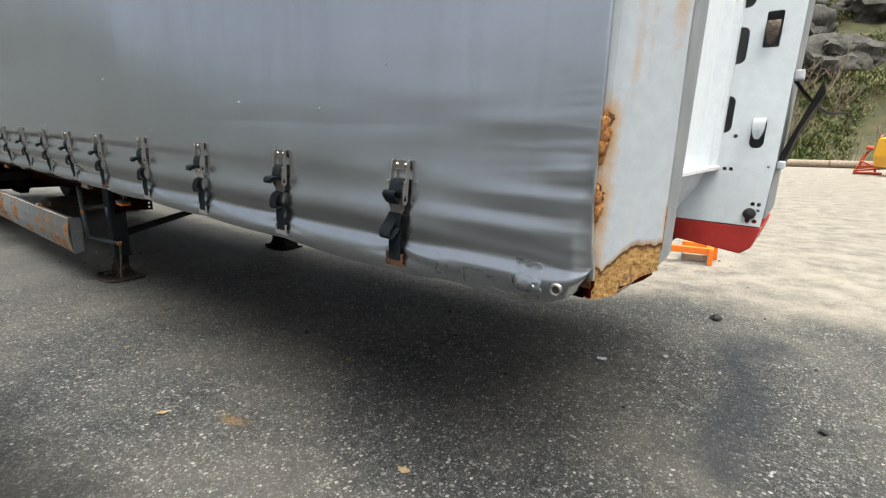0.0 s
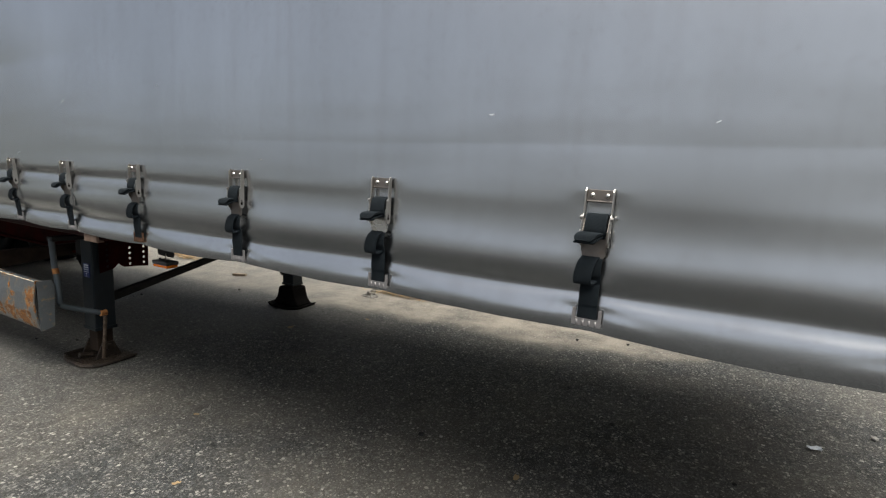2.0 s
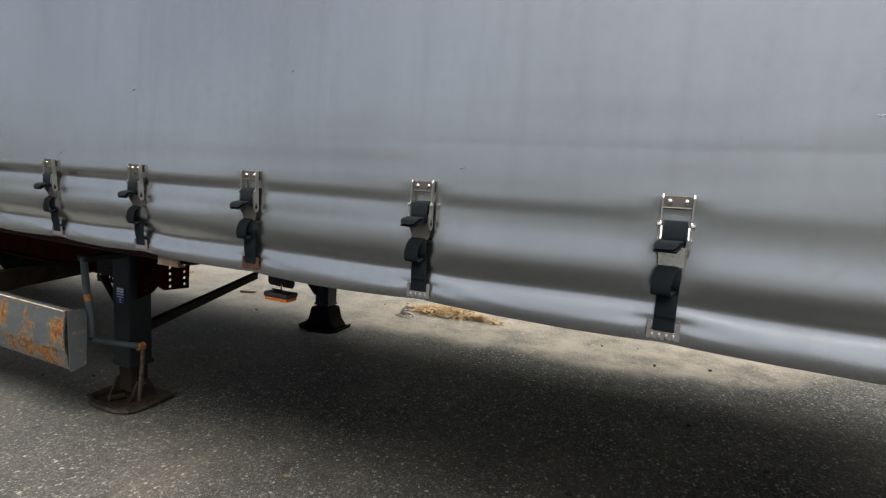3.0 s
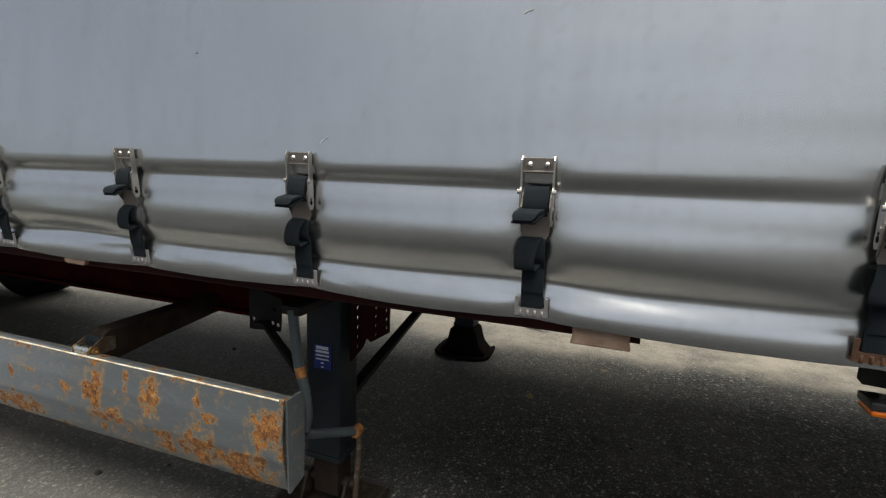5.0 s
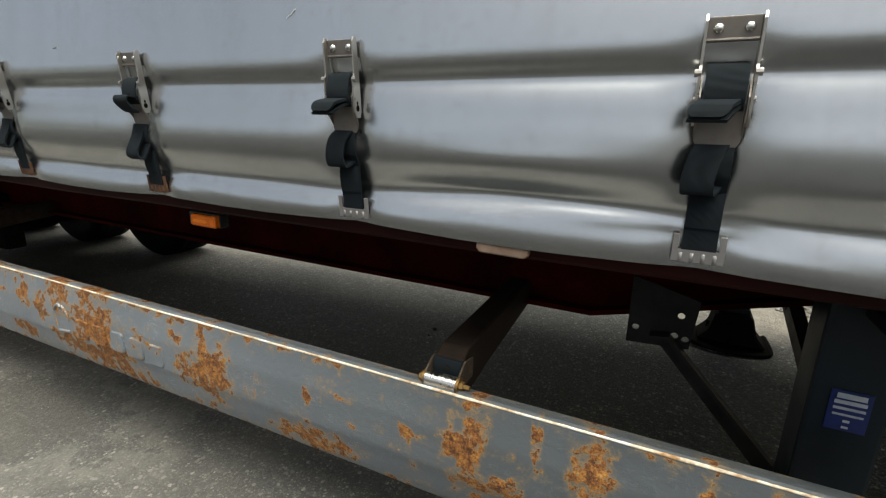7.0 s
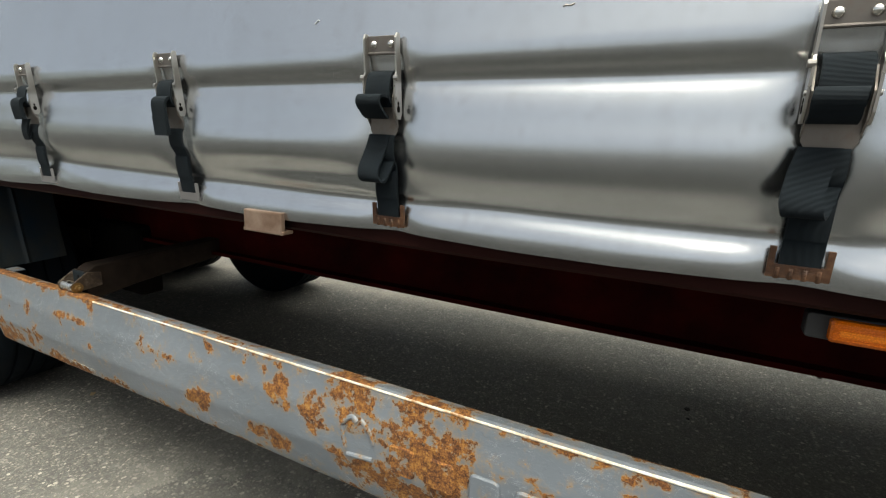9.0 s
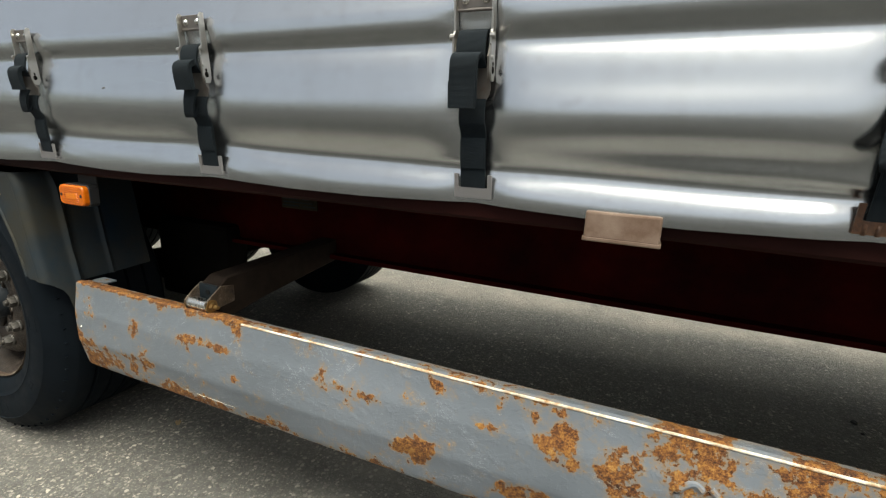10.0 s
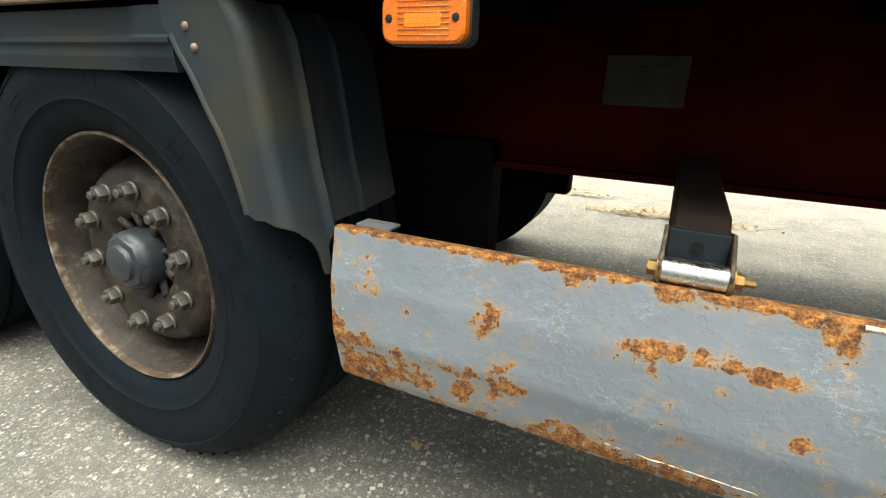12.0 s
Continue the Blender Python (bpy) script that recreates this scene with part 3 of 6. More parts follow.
def loose_out(x, z):
    """How far the curtain would stand out from its plane without the straps."""
    ze = float(np.interp(x, EDGE_X, EDGE_Z)) + 0.006 * noise.noise((x * 2.1, 3.0, 0))
    zt = 1.039 - 0.008 * min(1.0, max(0.0, (-x - 3.4) / 1.5)) + 0.004 * noise.noise((x * 1.1, 8.0, 0))
    zp = 0.762 + (z - 0.762) * (0.810 - 0.762) / (ze - 0.762) if z < ze else 0.810 + (z - ze) * 0.230 / (zt - ze)
    edge_out = profile(x, 0.810)
    lo, hi = ((ze - 0.762) / 0.048) ** 0.6, (zt - ze) / 0.230
    o = edge_out * hi + (profile(x, zp) - edge_out) * (lo if z < ze else hi)
    nose = min(1.0, max(0.0, (-x - 0.05) / 0.60))
    o *= 0.06 + 0.94 * nose * nose
    o *= 1.0 + 0.30 * noise.noise((x * 1.3, 0.2, z * 2.0))
    for cx, cz, rx, rz, d in DENTS:
        o += d * math.exp(-((x - cx) / rx) ** 2 - ((z - cz) / rz) ** 2)
    low = math.exp(-max(0.0, z - 0.80) / 0.10)
    o += 0.0022 * noise.noise((x * 0.8, 4.0, z * 1.2)) + 0.0022 * noise.noise((x * 2.5, 9.0, z * 16)) * min(1, low + 0.25)
    if z > 1.035:
        o -= min(z - 1.035, 0.45) * float(np.interp(-x, [2.4, 4.0, 5.2, 5.9, 6.5, 7.2, 8.5], [0.0, 0.11, 0.13, 0.14, 0.24, 0.36, 0.45]))
    if x > -0.9:
        drop = max(0.0, 1.10 - z)
        o += 0.075 * drop * drop / (drop + 0.04) * min(1.0, (x + 0.9) / 0.5) * min(1.0, -x / 0.04)
    if x > -1.2:
        for zc, ln, tilt, d, w in CREASES:
            q = (z - zc - tilt * x - 0.008 * noise.noise((x * 9, zc * 7, 3))) / w
            if abs(q) < 3:
                o += 0.08 * d * math.exp(x / (0.5 * ln)) * min(1.0, -x / 0.02) * (math.exp(-q * q) - 0.6 * math.exp(-(q - 1.4) ** 2))
    return o


@functools.lru_cache(maxsize=None)
def strap_ends(sx):
    return loose_out(sx, 0.795) - 0.002, loose_out(sx, 1.045)


def curtain_out(x, z):
    """The curtain as it hangs, drawn in under each strap and puckered at the clamps."""
    o = loose_out(x, z)
    if z > 1.05:
        return o
    for i, sx in enumerate(STRAPS):
        d = x - sx
        if abs(d) > 0.30:
            continue
        b, t = strap_ends(sx)
        line = b + (t - b) * (z - 0.795) / 0.25 - 0.004
        o += (min(o, line) - o) * math.exp(-(d / 0.040) ** 2) * min(1.0, (1.05 - z) / 0.03)
        # folds that run out from the clamp along the hem
        side = 1 if d > 0 else -1
        ad = abs(d)
        drop = (0.10 if (i * 7) % 3 else 0.16) * ad * (1 if side > 0 else 0.5)
        o += 0.0032 * (0.6 + 0.4 * math.sin(i * 2.7 + side)) * math.exp(-((z - 0.826 + drop) / 0.0075) ** 2) * math.exp(-ad / 0.10) * min(1.0, ad / 0.03)
        o -= 0.0026 * math.exp(-((z - 0.806 + drop) / 0.008) ** 2) * math.exp(-ad / 0.08) * min(1.0, ad / 0.03)
    return o


EDGE_LEAN_Z = [0.76, 0.80, 0.846, 0.925, 1.06, 1.17, 1.40, 3.3]
EDGE_LEAN_X = [-0.030, -0.016, -0.010, -0.024, -0.031, -0.032, -0.037, -0.060]


def edge_x(z):
    """Where the front edge of the curtain runs."""
    return float(np.interp(z, EDGE_LEAN_Z, EDGE_LEAN_X))


HEM_X = [-0.41, -0.32, -0.228, -0.17, -0.13, -0.09, -0.06, -0.044, -0.032, -0.023, -0.0175]
HEM_Z = [0.772, 0.763, 0.756, 0.757, 0.7615, 0.771, 0.784, 0.793, 0.8047, 0.821, 0.845]


def build_curtain():
    zs = []
    z = 0.764
    while z < 1.26:
        zs.append(z)
        z += 0.0042
    while z < 1.55:
        zs.append(z)
        z += 0.02
    zs += [1.65, 1.8, 2.0, 2.25, 2.5, 2.75, 3.0, 3.25]
    xs = [-0.002 - 0.006 * i for i in range(25)] + [-0.152 - 0.018 * i for i in range(int(9.8 / 0.018))] + [-10.2, -10.8, -11.6]
    bm = B()
    rows = []
    for x in xs:
        sag = 0.004 * noise.noise((x * 1.7, 7, 0)) - 0.003
        near = min(abs(x - q) for q in STRAPS)
        sag -= 0.008 * math.exp(-((x + 0.20) / 0.12) ** 2)
        sag -= 0.006 * min(1.0, near / 0.2) + 0.007 * min(1.0, max(0.0, (x + 1.4) / 0.6))
        pull = max(0.0, 1 + x / 0.35)
        lift = (float(np.interp(x - 0.016 * pull, HEM_X, HEM_Z)) - 0.7615 - sag) * (lambda q: q * q * (3 - 2 * q))(min(1.0, max(0.0, (x + 0.53) / 0.22)))
        hem = curtain_out(x, 0.764)
        col = [bm.verts.new((x + pull * edge_x(0.775), 0.040 - hem, 0.775 + sag + lift)), bm.verts.new((x + pull * edge_x(0.764), 0.012 - hem, 0.7615 + sag + lift))]
        for z in zs:
            zz = z + sag * max(0, 1 - (z - 0.764) / 0.05) + lift * max(0.0, 1 - (z - 0.764) / 0.10)
            col.append(bm.verts.new((x + pull * edge_x(z), -curtain_out(x, z), zz)))
        rows.append(col)
    for a, b in zip(rows, rows[1:]):
        for k in range(len(a) - 1):
            bm.faces.new((a[k], b[k], b[k + 1], a[k + 1])).smooth = True
    bmesh.ops.recalc_face_normals(bm, faces=bm.faces[:])
    ob = part("side_curtain", bm, TARP, trailer, "silver-grey tarpaulin side curtain with creased lower hem")
    return ob


curtain = build_curtain()


def build_body():
    # tension pole at the front end of the curtain
    bm = B()
    tube(bm, [(edge_x(z) - 0.006, 0.0075, z) for z in [0.838 + 0.02 * i for i in range(30)] + [1.6, 2.0, 3.25]], 0.0082, 14)
    part("curtain_pole", bm, TARP, trailer, "rounded front edge of the curtain round its pole")
    # load floor, roof, far side, rear
    bm = B()
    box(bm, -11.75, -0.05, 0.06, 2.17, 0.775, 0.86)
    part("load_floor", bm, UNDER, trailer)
    bm = B()
    box(bm, -11.75, 0.02, 0.0, 2.22, 3.25, 3.32, 0.01)
    part("roof", bm, TARP, trailer)
    bm = B()
    box(bm, -11.75, 0.0, 2.20, 2.22, 0.77, 3.25)
    part("far_curtain", bm, TARP, trailer)
    bm = B()
    box(bm, -11.78, -11.75, 0.0, 2.22, 0.76, 3.25)
    part("rear_door", bm, WHITE, trailer)
    # side rails
    for y0, y1 in ((0.040, 0.090), (2.145, 2.2)):
        bm = B()
        n = 120
        poly = [(y0, 0.738), (y0 + 0.006, 0.732), (y1, 0.732), (y1, 0.772), (y0, 0.772)]
        rows = []
        for i in range(n + 1):
            x = -11.7 + 8.63 * i / n
            rows.append([bm.verts.new((x, y, z + 0.003 * noise.noise((x * 2, y, 1)))) for y, z in poly])
        for a, b in zip(rows, rows[1:]):
            for k in range(5):
                bm.faces.new((a[k], a[(k + 1) % 5], b[(k + 1) % 5], b[k]))
        bm.faces.new(rows[0])
        bm.faces.new(rows[-1])
        bmesh.ops.recalc_face_normals(bm, faces=bm.faces[:])
        r = part("side_rail", bm, RAIL, trailer, "dark red rusty lower side rail")
        wear_layer(r, lambda x, y, z: 0.03 + 0.05 * noise.noise((x * 3, 0, 5)))
    # chassis beams with a shallow neck
    for y in (0.64, 1.56):
        prof = [(-11.6, 0.44), (-4.45, 0.44), (-3.75, 0.62), (-0.4, 0.64), (-0.2, 0.775), (-11.6, 0.775)]
        bm = B()
        prism(bm, prof, 1, y - 0.008, y + 0.008)
        for (xa, za), (xb, zb) in zip(prof[:4], prof[1:4]):
            prism(bm, [(xa, za), (xb, zb), (xb, zb + 0.014), (xa, za + 0.014)], 1, y - 0.045, y - 0.009)
            prism(bm, [(xa, za), (xb, zb), (xb, zb + 0.014), (xa, za + 0.014)], 1, y + 0.009, y + 0.045)
        part("chassis_beam", bm, CHASSIS, trailer, "dark red steel chassis beam")
    # cross members
    bm0 = B()
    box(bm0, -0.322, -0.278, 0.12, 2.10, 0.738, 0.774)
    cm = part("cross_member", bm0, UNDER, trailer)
    for i in range(1, 20):
        copy_thing(cm, pose(-0.55 * i * U, 0, 0))
    # hanging tie plates on the rail
    for x in (-3.137, -6.148):
        bm = B()
        box(bm, x - 0.049, x + 0.049, 0.012, 0.023, 0.730, 0.768, 0.003)
        box(bm, x - 0.051, x + 0.051, 0.012, 0.040, 0.726, 0.733, 0.002)
        part("tie_plate", bm, TAG, trailer, "rust-stained lashing plate under the rail")
    bm = B()
    prism(bm, [(-4.562, 0.752), (-4.556, 0.758), (-4.484, 0.756), (-4.477, 0.750), (-4.477, 0.742), (-4.484, 0.737), (-4.556, 0.738), (-4.562, 0.744)], 1, 0.022, 0.034, 0.002)
    part("slot_plate", bm, TAG, trailer, "rust-stained oval slot plate on the rail")
    # type plate
    bm = B()
    box(bm, -7.312, -7.157, 0.6275, 0.6305, 0.588, 0.684, 0.001)
    tp = part("type_plate", bm, PLATE, trailer, "weathered aluminium type plate with unreadable rows")
    for i in range(7):
        bm = B()
        box(bm, -7.305, -7.235 + 0.02 * (i % 2), 0.626, 0.6285, 0.597 + 0.012 * i, 0.601 + 0.012 * i)
        box(bm, -7.220, -7.165 - 0.01 * (i % 3), 0.626, 0.6285, 0.597 + 0.012 * i, 0.601 + 0.012 * i)
        part("print_bar", bm, FENDER, tp)


build_body()


# ---- front wall ----
# the corner panel slants from the curtain's edge forwards to the edge strip
CORNER_A, CORNER_B = Vector((-0.019, 0.013)), Vector((0.087, 0.125))


def corner(u, depth=0.0):
    """Plan point on the slanted corner panel, u from 0 at the curtain to 1 at the strip."""
    p = CORNER_A.lerp(CORNER_B, u)
    return p.x + 0.727 * depth, p.y - 0.687 * depth


def rust_edge(u):
    """Height to which the foot of the corner panel has rusted through its paint."""
    return float(np.interp(u, [0.0, 0.045, 0.128, 0.205, 0.306, 0.437, 0.582, 0.748, 1.0], [0.905, 0.878, 0.849, 0.869, 0.883, 0.904, 0.914, 0.911, 0.920])) + 0.006 * noise.noise((u * 6, 3, 0)) + 0.0045 * noise.noise((u * 17, 1, 0))


def build_front():
    # corner panel, a grid for the wear rule
    bm = B()
    ny, nz = 48, 130
    rows = []
    for i in range(ny + 1):
        u = i / ny
        foot = float(np.interp(u, [0.0, 0.40, 0.43, 0.62, 0.72, 1.0], [0.789, 0.800, 0.820, 0.828, 0.840, 0.853])) + 0.003 * noise.noise((u * 9, 0, 0))
        col = []
        for k in range(nz + 1):
            z = foot + (3.27 - foot) * (k / nz) ** 1.7
            d = 0.004 * math.sin(math.pi * min(1.0, u / 0.9)) - 0.004 * max(0.0, 1 - u / 0.10)
            if z < rust_edge(u):
                d += -0.002 + 0.0025 * noise.noise((u * 12, z * 60, 2)) + 0.0012 * noise.noise((u * 40, z * 200, 5))
            d += 0.0010 * noise.noise((u * 2, z * 4, 6))
            x, y = corner(u * (1.0 - 0.05 * min(1.0, max(0.0, (z - 0.92) / 0.4))), d)
            col.append(bm.verts.new((x, y, z)))
        rows.append(col)
    for a, b in zip(rows, rows[1:]):
        for k in range(nz):
            bm.faces.new((a[k], b[k], b[k + 1], a[k + 1])).smooth = True
    bmesh.ops.recalc_face_normals(bm, faces=bm.faces[:])
    geo = bmesh.ops.extrude_face_region(bm, geom=bm.faces[:])
    bmesh.ops.translate(bm, vec=(-0.010, 0.010, 0), verts=[g for g in geo["geom"] if isinstance(g, bmesh.types.BMVert)])
    bmesh.ops.recalc_face_normals(bm, faces=bm.faces[:])
    fp = part("corner_panel", bm, PANEL, trailer, "white slanted corner panel, streaked and rusted through at the foot")

    def rule(x, y, z):
        u = (y - 0.013) / 0.112
        w = min(1.4, max(0.0, 0.5 + (rust_edge(u) - z) / 0.040))
        if u < 0.2 and z < 1.24:
            w = max(w, max(0.0, 1 - u / 0.26) * (0.46 + 0.16 * (math.exp(-((z - 1.0) / 0.05) ** 2) + math.exp(-((z - 1.14) / 0.05) ** 2))) * min(1.0, (1.24 - z) / 0.05))
        w = max(w, 0.40 * math.exp(-((u - 1.0) / 0.05) ** 2) * math.exp(-((z - 0.97) / 0.05) ** 2))
        high = min(1.0, max(0.0, (z - 1.14) / 0.12))
        w += high * (0.27 * math.exp(-((u - 0.25) / 0.10) ** 2) + 0.20 * math.exp(-((u - 0.42) / 0.05) ** 2)) + min(1.0, max(0.0, (z - 1.22) / 0.15)) * 0.34 * math.exp(-((u - 0.80) / 0.16) ** 2)
        return w
    wear_layer(fp, rule)
    # gutter between the curtain pole and the panel
    bm = B()
    for k in range(120):
        z0 = 0.815 + 0.0204 * k
        prism(bm, [(-0.075, 0.004), (-0.050, 0.006), (-0.040, 0.012), (-0.0195, 0.012), (-0.021, 0.026), (-0.075, 0.030)], 2, z0, z0 + 0.0204)
    g = part("gutter", bm, PANEL, trailer, "rust-stained gutter beside the curtain edge")
    wear_layer(g, lambda x, y, z: (0.36 if z < 1.19 else max(0.0, 0.36 - 6 * (z - 1.19))) + 0.3 * (math.exp(-((z - 1.0) / 0.045) ** 2) + math.exp(-((z - 1.14) / 0.05) ** 2) + math.exp(-((z - 0.84) / 0.035) ** 2)))
    for z, s in ((1.178, 0.007), (1.160, 0.010), (1.140, 0.011), (1.115, 0.010), (1.095, 0.008), (1.030, 0.006), (1.012, 0.010), (0.990, 0.011), (0.972, 0.007), (0.890, 0.005), (0.866, 0.006), (0.845, 0.006)):
        bm = B()
        r = bmesh.ops.create_icosphere(bm, subdivisions=4, radius=s)
        for v in r["verts"]:
            v.co *= 1 + 0.35 * noise.noise(v.co * 60 + Vector((z, 0, 0))) + 0.22 * noise.noise(v.co * 190 + Vector((0, z, 0))) + 0.12 * noise.noise(v.co * 420)
            v.co.z *= 1.9
            v.co.y *= 0.7
            v.co += Vector((-0.024, 0.010, z))
        for f in bm.faces:
            f.smooth = True
        bmesh.ops.translate(bm, vec=(0.003 * math.sin(z * 90), 0.002 * math.sin(z * 140), 0), verts=bm.verts[:])
        part("rust_scab", bm, RUST, trailer, "swollen orange rust scab")
    # foot casting and its slot
    bm = B()
    foot = [(0.0, 0.792), (0.40, 0.800), (0.62, 0.822), (0.80, 0.832), (0.93, 0.845), (0.93, 0.860), (0.0, 0.830)]
    front_face = [bm.verts.new((*corner(u, -0.003), z)) for u, z in foot]
    back_face = [bm.verts.new((*corner(u, -0.030), z)) for u, z in foot]
    bm.faces.new(front_face)
    bm.faces.new(back_face)
    for k in range(len(foot)):
        bm.faces.new((front_face[k], front_face[(k + 1) % len(foot)], back_face[(k + 1) % len(foot)], back_face[k]))
    bmesh.ops.recalc_face_normals(bm, faces=bm.faces[:])
    part("foot_casting", bm, CHASSIS, trailer, "dark red corner casting below the rusted panel")
    bm = B()
    ring = [(0.415, 0.812), (0.43, 0.830), (0.47, 0.838), (0.58, 0.845), (0.605, 0.838), (0.60, 0.826), (0.55, 0.820), (0.44, 0.811)]
    tube(bm, [(*corner(u, 0.001), z) for u, z in ring + ring[:1]], 0.0022, 6)
    part("slot_rim", bm, TAG, trailer, "worn steel rim of the slot in the corner casting")
    # edge strip, recessed corrugated wall, ledge
    bm = B()
    prism(bm, [(0.0835, 0.126), (0.0865, 0.131), (0.0825, 0.225), (0.072, 0.303), (-0.03, 0.305), (-0.03, 0.200), (0.060, 0.130)], 2, 0.865, 3.25, 0.002)
    part("edge_strip", bm, GREYPAINT, trailer, "grey worn edge strip")
    bm = B()
    tube(bm, [(0.0865, 0.1275, 0.90 + 0.008 * k) for k in range(13)], [0.0012 + 0.0022 * abs(noise.noise((k * 0.6, 2, 0))) for k in range(13)], 6)
    part("edge_rust", bm, RUST, trailer, "rusted lower edge of the strip")
    bm = B()
    prof = [(0.306, 0.010), (0.312, 0.036), (0.700, 0.036), (0.712, 0.062), (0.770, 0.062), (0.782, 0.038), (0.830, 0.038), (0.842, 0.064), (0.882, 0.064)]
    poly = [(x, y) for y, x in prof] + [(-0.03, 0.882), (-0.03, 0.306)]
    prism(bm, poly, 2, 1.06, 3.25)
    w = part("ribbed_wall", bm, WHITE, trailer, "white ribbed front wall")
    wear_layer(w, lambda x, y, z: 0.0)
    bm = B()
    prism(bm, [(0.307, 1.046), (0.882, 1.046), (0.882, 1.061), (0.307, 1.061)], 0, -0.06, 0.070, 0.003)
    lg = part("ledge", bm, WHITE, trailer, "peeling white ledge")
    wear_layer(lg, lambda x, y, z: 0.22)
    bm = B()
    prism(bm, [(-0.12, 0.80), (-0.085, 0.80), (-0.075, 0.84), (-0.035, 0.91), (0.012, 0.985), (0.030, 1.046), (-0.12, 1.046)], 1, 0.307, 0.882)
    lw = part("lower_wall", bm, WHITE, trailer, "white lower front wall")
    wear_layer(lw, lambda x, y, z: 0.0)
    bm = B()
    box(bm, -0.12, -0.10, 0.882, 2.2, 0.80, 3.25)
    fw = part("front_wall", bm, WHITE, trailer, "white front wall")
    wear_layer(fw, lambda x, y, z: 0.0)
    # side cheek of the middle column, with slots cut through
    bm = B()
    plate_with_holes(bm)
    ck = part("column_cheek", bm, WHITE, trailer, "white perforated steel column cheek with punched hooks")
    wear_layer(ck, lambda x, y, z: 0.02 if z > 0.95 else 0.06)
    bm = B()
    prism(bm, [(0.0, 0.890), (0.222, 0.890), (0.222, 1.32), (0.0, 1.32)], 2, 0.90, 0.93)
    prism(bm, [(0.200, 0.890), (0.222, 0.890), (0.222, 1.32), (0.200, 1.32)], 2, 0.93, 3.0)
    prism(bm, [(0.002, 0.960), (0.198, 0.960), (0.198, 0.968), (0.002, 0.968)], 2, 0.93, 3.0)
    part("column_front", bm, GREYPAINT, trailer, "dark column front")
    bm = B()
    prism(bm, [(-0.10, 0.805), (0.170, 0.775), (0.200, 0.800), (0.218, 0.869), (-0.10, 0.869)], 1, 0.884, 1.34, 0.004)
    rb = part("red_base", bm, RED, trailer, "red painted base of the column")
    bm = B()
    lathe(bm, [(0.0001, 0.870), (0.010, 0.871), (0.017, 0.874), (0.019, 0.880), (0.019, 0.884)], 20, (0.178, 0, 0.912))
    part("column_bolt", bm, LAMPBODY, ck, "dark plastic-capped bolt")
    # hook tongues
    for x, z, top in ((0.150, 1.432, 1.50), (0.160, 1.150, 1.213)):
        bm = B()
        pts = [(x, 0.884, top), (x, 0.868, top - 0.006), (x, 0.862, (z + top) / 2), (x, 0.864, z)]
        strip(bm, curve(pts, 4), [0.034] * 9 + [0.030, 0.024, 0.018, 0.010], 0.006)
        part("hook_tongue", bm, RIMLIP if z > 1.3 else PRINT, ck, "pressed white hook, chipped to rust at its edges")
    # small fittings ahead of the column
    bm = B()
    tube(bm, curve([(0.23, 0.95, 1.33), (0.26, 1.1, 1.30), (0.32, 1.5, 1.27), (0.40, 1.9, 1.29)]), 0.006, 6)
    part("air_line", bm, BLACK, trailer, "black hose on the front wall")
    bm = B()
    box(bm, 0.224, 0.250, 0.90, 0.96, 1.33, 1.36, 0.006)
    part("white_lamp", bm, PRINT, trailer, "small white front marker lamp")
    bm = B()
    box(bm, 0.224, 0.245, 0.91, 1.0, 1.06, 1.085, 0.005)
    part("coupling_cap", bm, PRINT, trailer, "pale coupling cap")
    bm = B()
    prism(bm, [(0.224, 1.10), (0.300, 1.34), (0.310, 1.30), (0.262, 1.18), (0.235, 1.06)], 1, 0.97, 1.20, 0.004)
    part("bracket", bm, BLACK, trailer, "black front bracket")


def plate_with_holes(bm):
    """A cheek plate whose outline leaves round-ended slots and punched windows."""
    def slot(cx, cz, w, h, r):
        out = []
        for ax, az, a0 in ((cx + w - r, cz + h - r, 0), (cx - w + r, cz + h - r, 90), (cx - w + r, cz - h + r, 180), (cx + w - r, cz - h + r, 270)):
            for k in range(5):
                a = radians(a0 + 22.5 * k)
                out.append((ax + r * math.cos(a), az + r * math.sin(a)))
        return out
    holes = [slot(0.070, 1.60, 0.022, 0.055, 0.02), slot(0.068, 1.435, 0.022, 0.055, 0.02), slot(0.062, 1.225, 0.022, 0.058, 0.02),
             slot(0.150, 1.477, 0.022, 0.052, 0.006), slot(0.160, 1.168, 0.020, 0.046, 0.018), slot(0.100, 1.158, 0.006, 0.006, 0.005),
             slot(0.085, 1.052, 0.006, 0.006, 0.005), slot(0.103, 1.052, 0.006, 0.006, 0.005), slot(0.205, 1.065, 0.004, 0.004, 0.003),
             slot(0.182, 0.944, 0.006, 0.006, 0.005), slot(0.200, 0.944, 0.006, 0.006, 0.005), slot(0.200, 0.924, 0.005, 0.005, 0.004),
             slot(0.175, 0.888, 0.007, 0.007, 0.006), slot(0.195, 0.888, 0.007, 0.007, 0.006)]
    outer = [(-0.098, 0.872), (0.214, 0.872), (0.223, 1.07), (0.224, 1.30), (0.224, 1.80), (0.224, 3.0), (-0.098, 3.0)]
    punched(bm, outer, holes, 1, 0.883, 0.889)


def ring_hole(cx, cz, r, n=10):
    return [(cx + r * math.cos(2 * math.pi * k / n), cz + r * math.sin(2 * math.pi * k / n)) for k in range(n)]


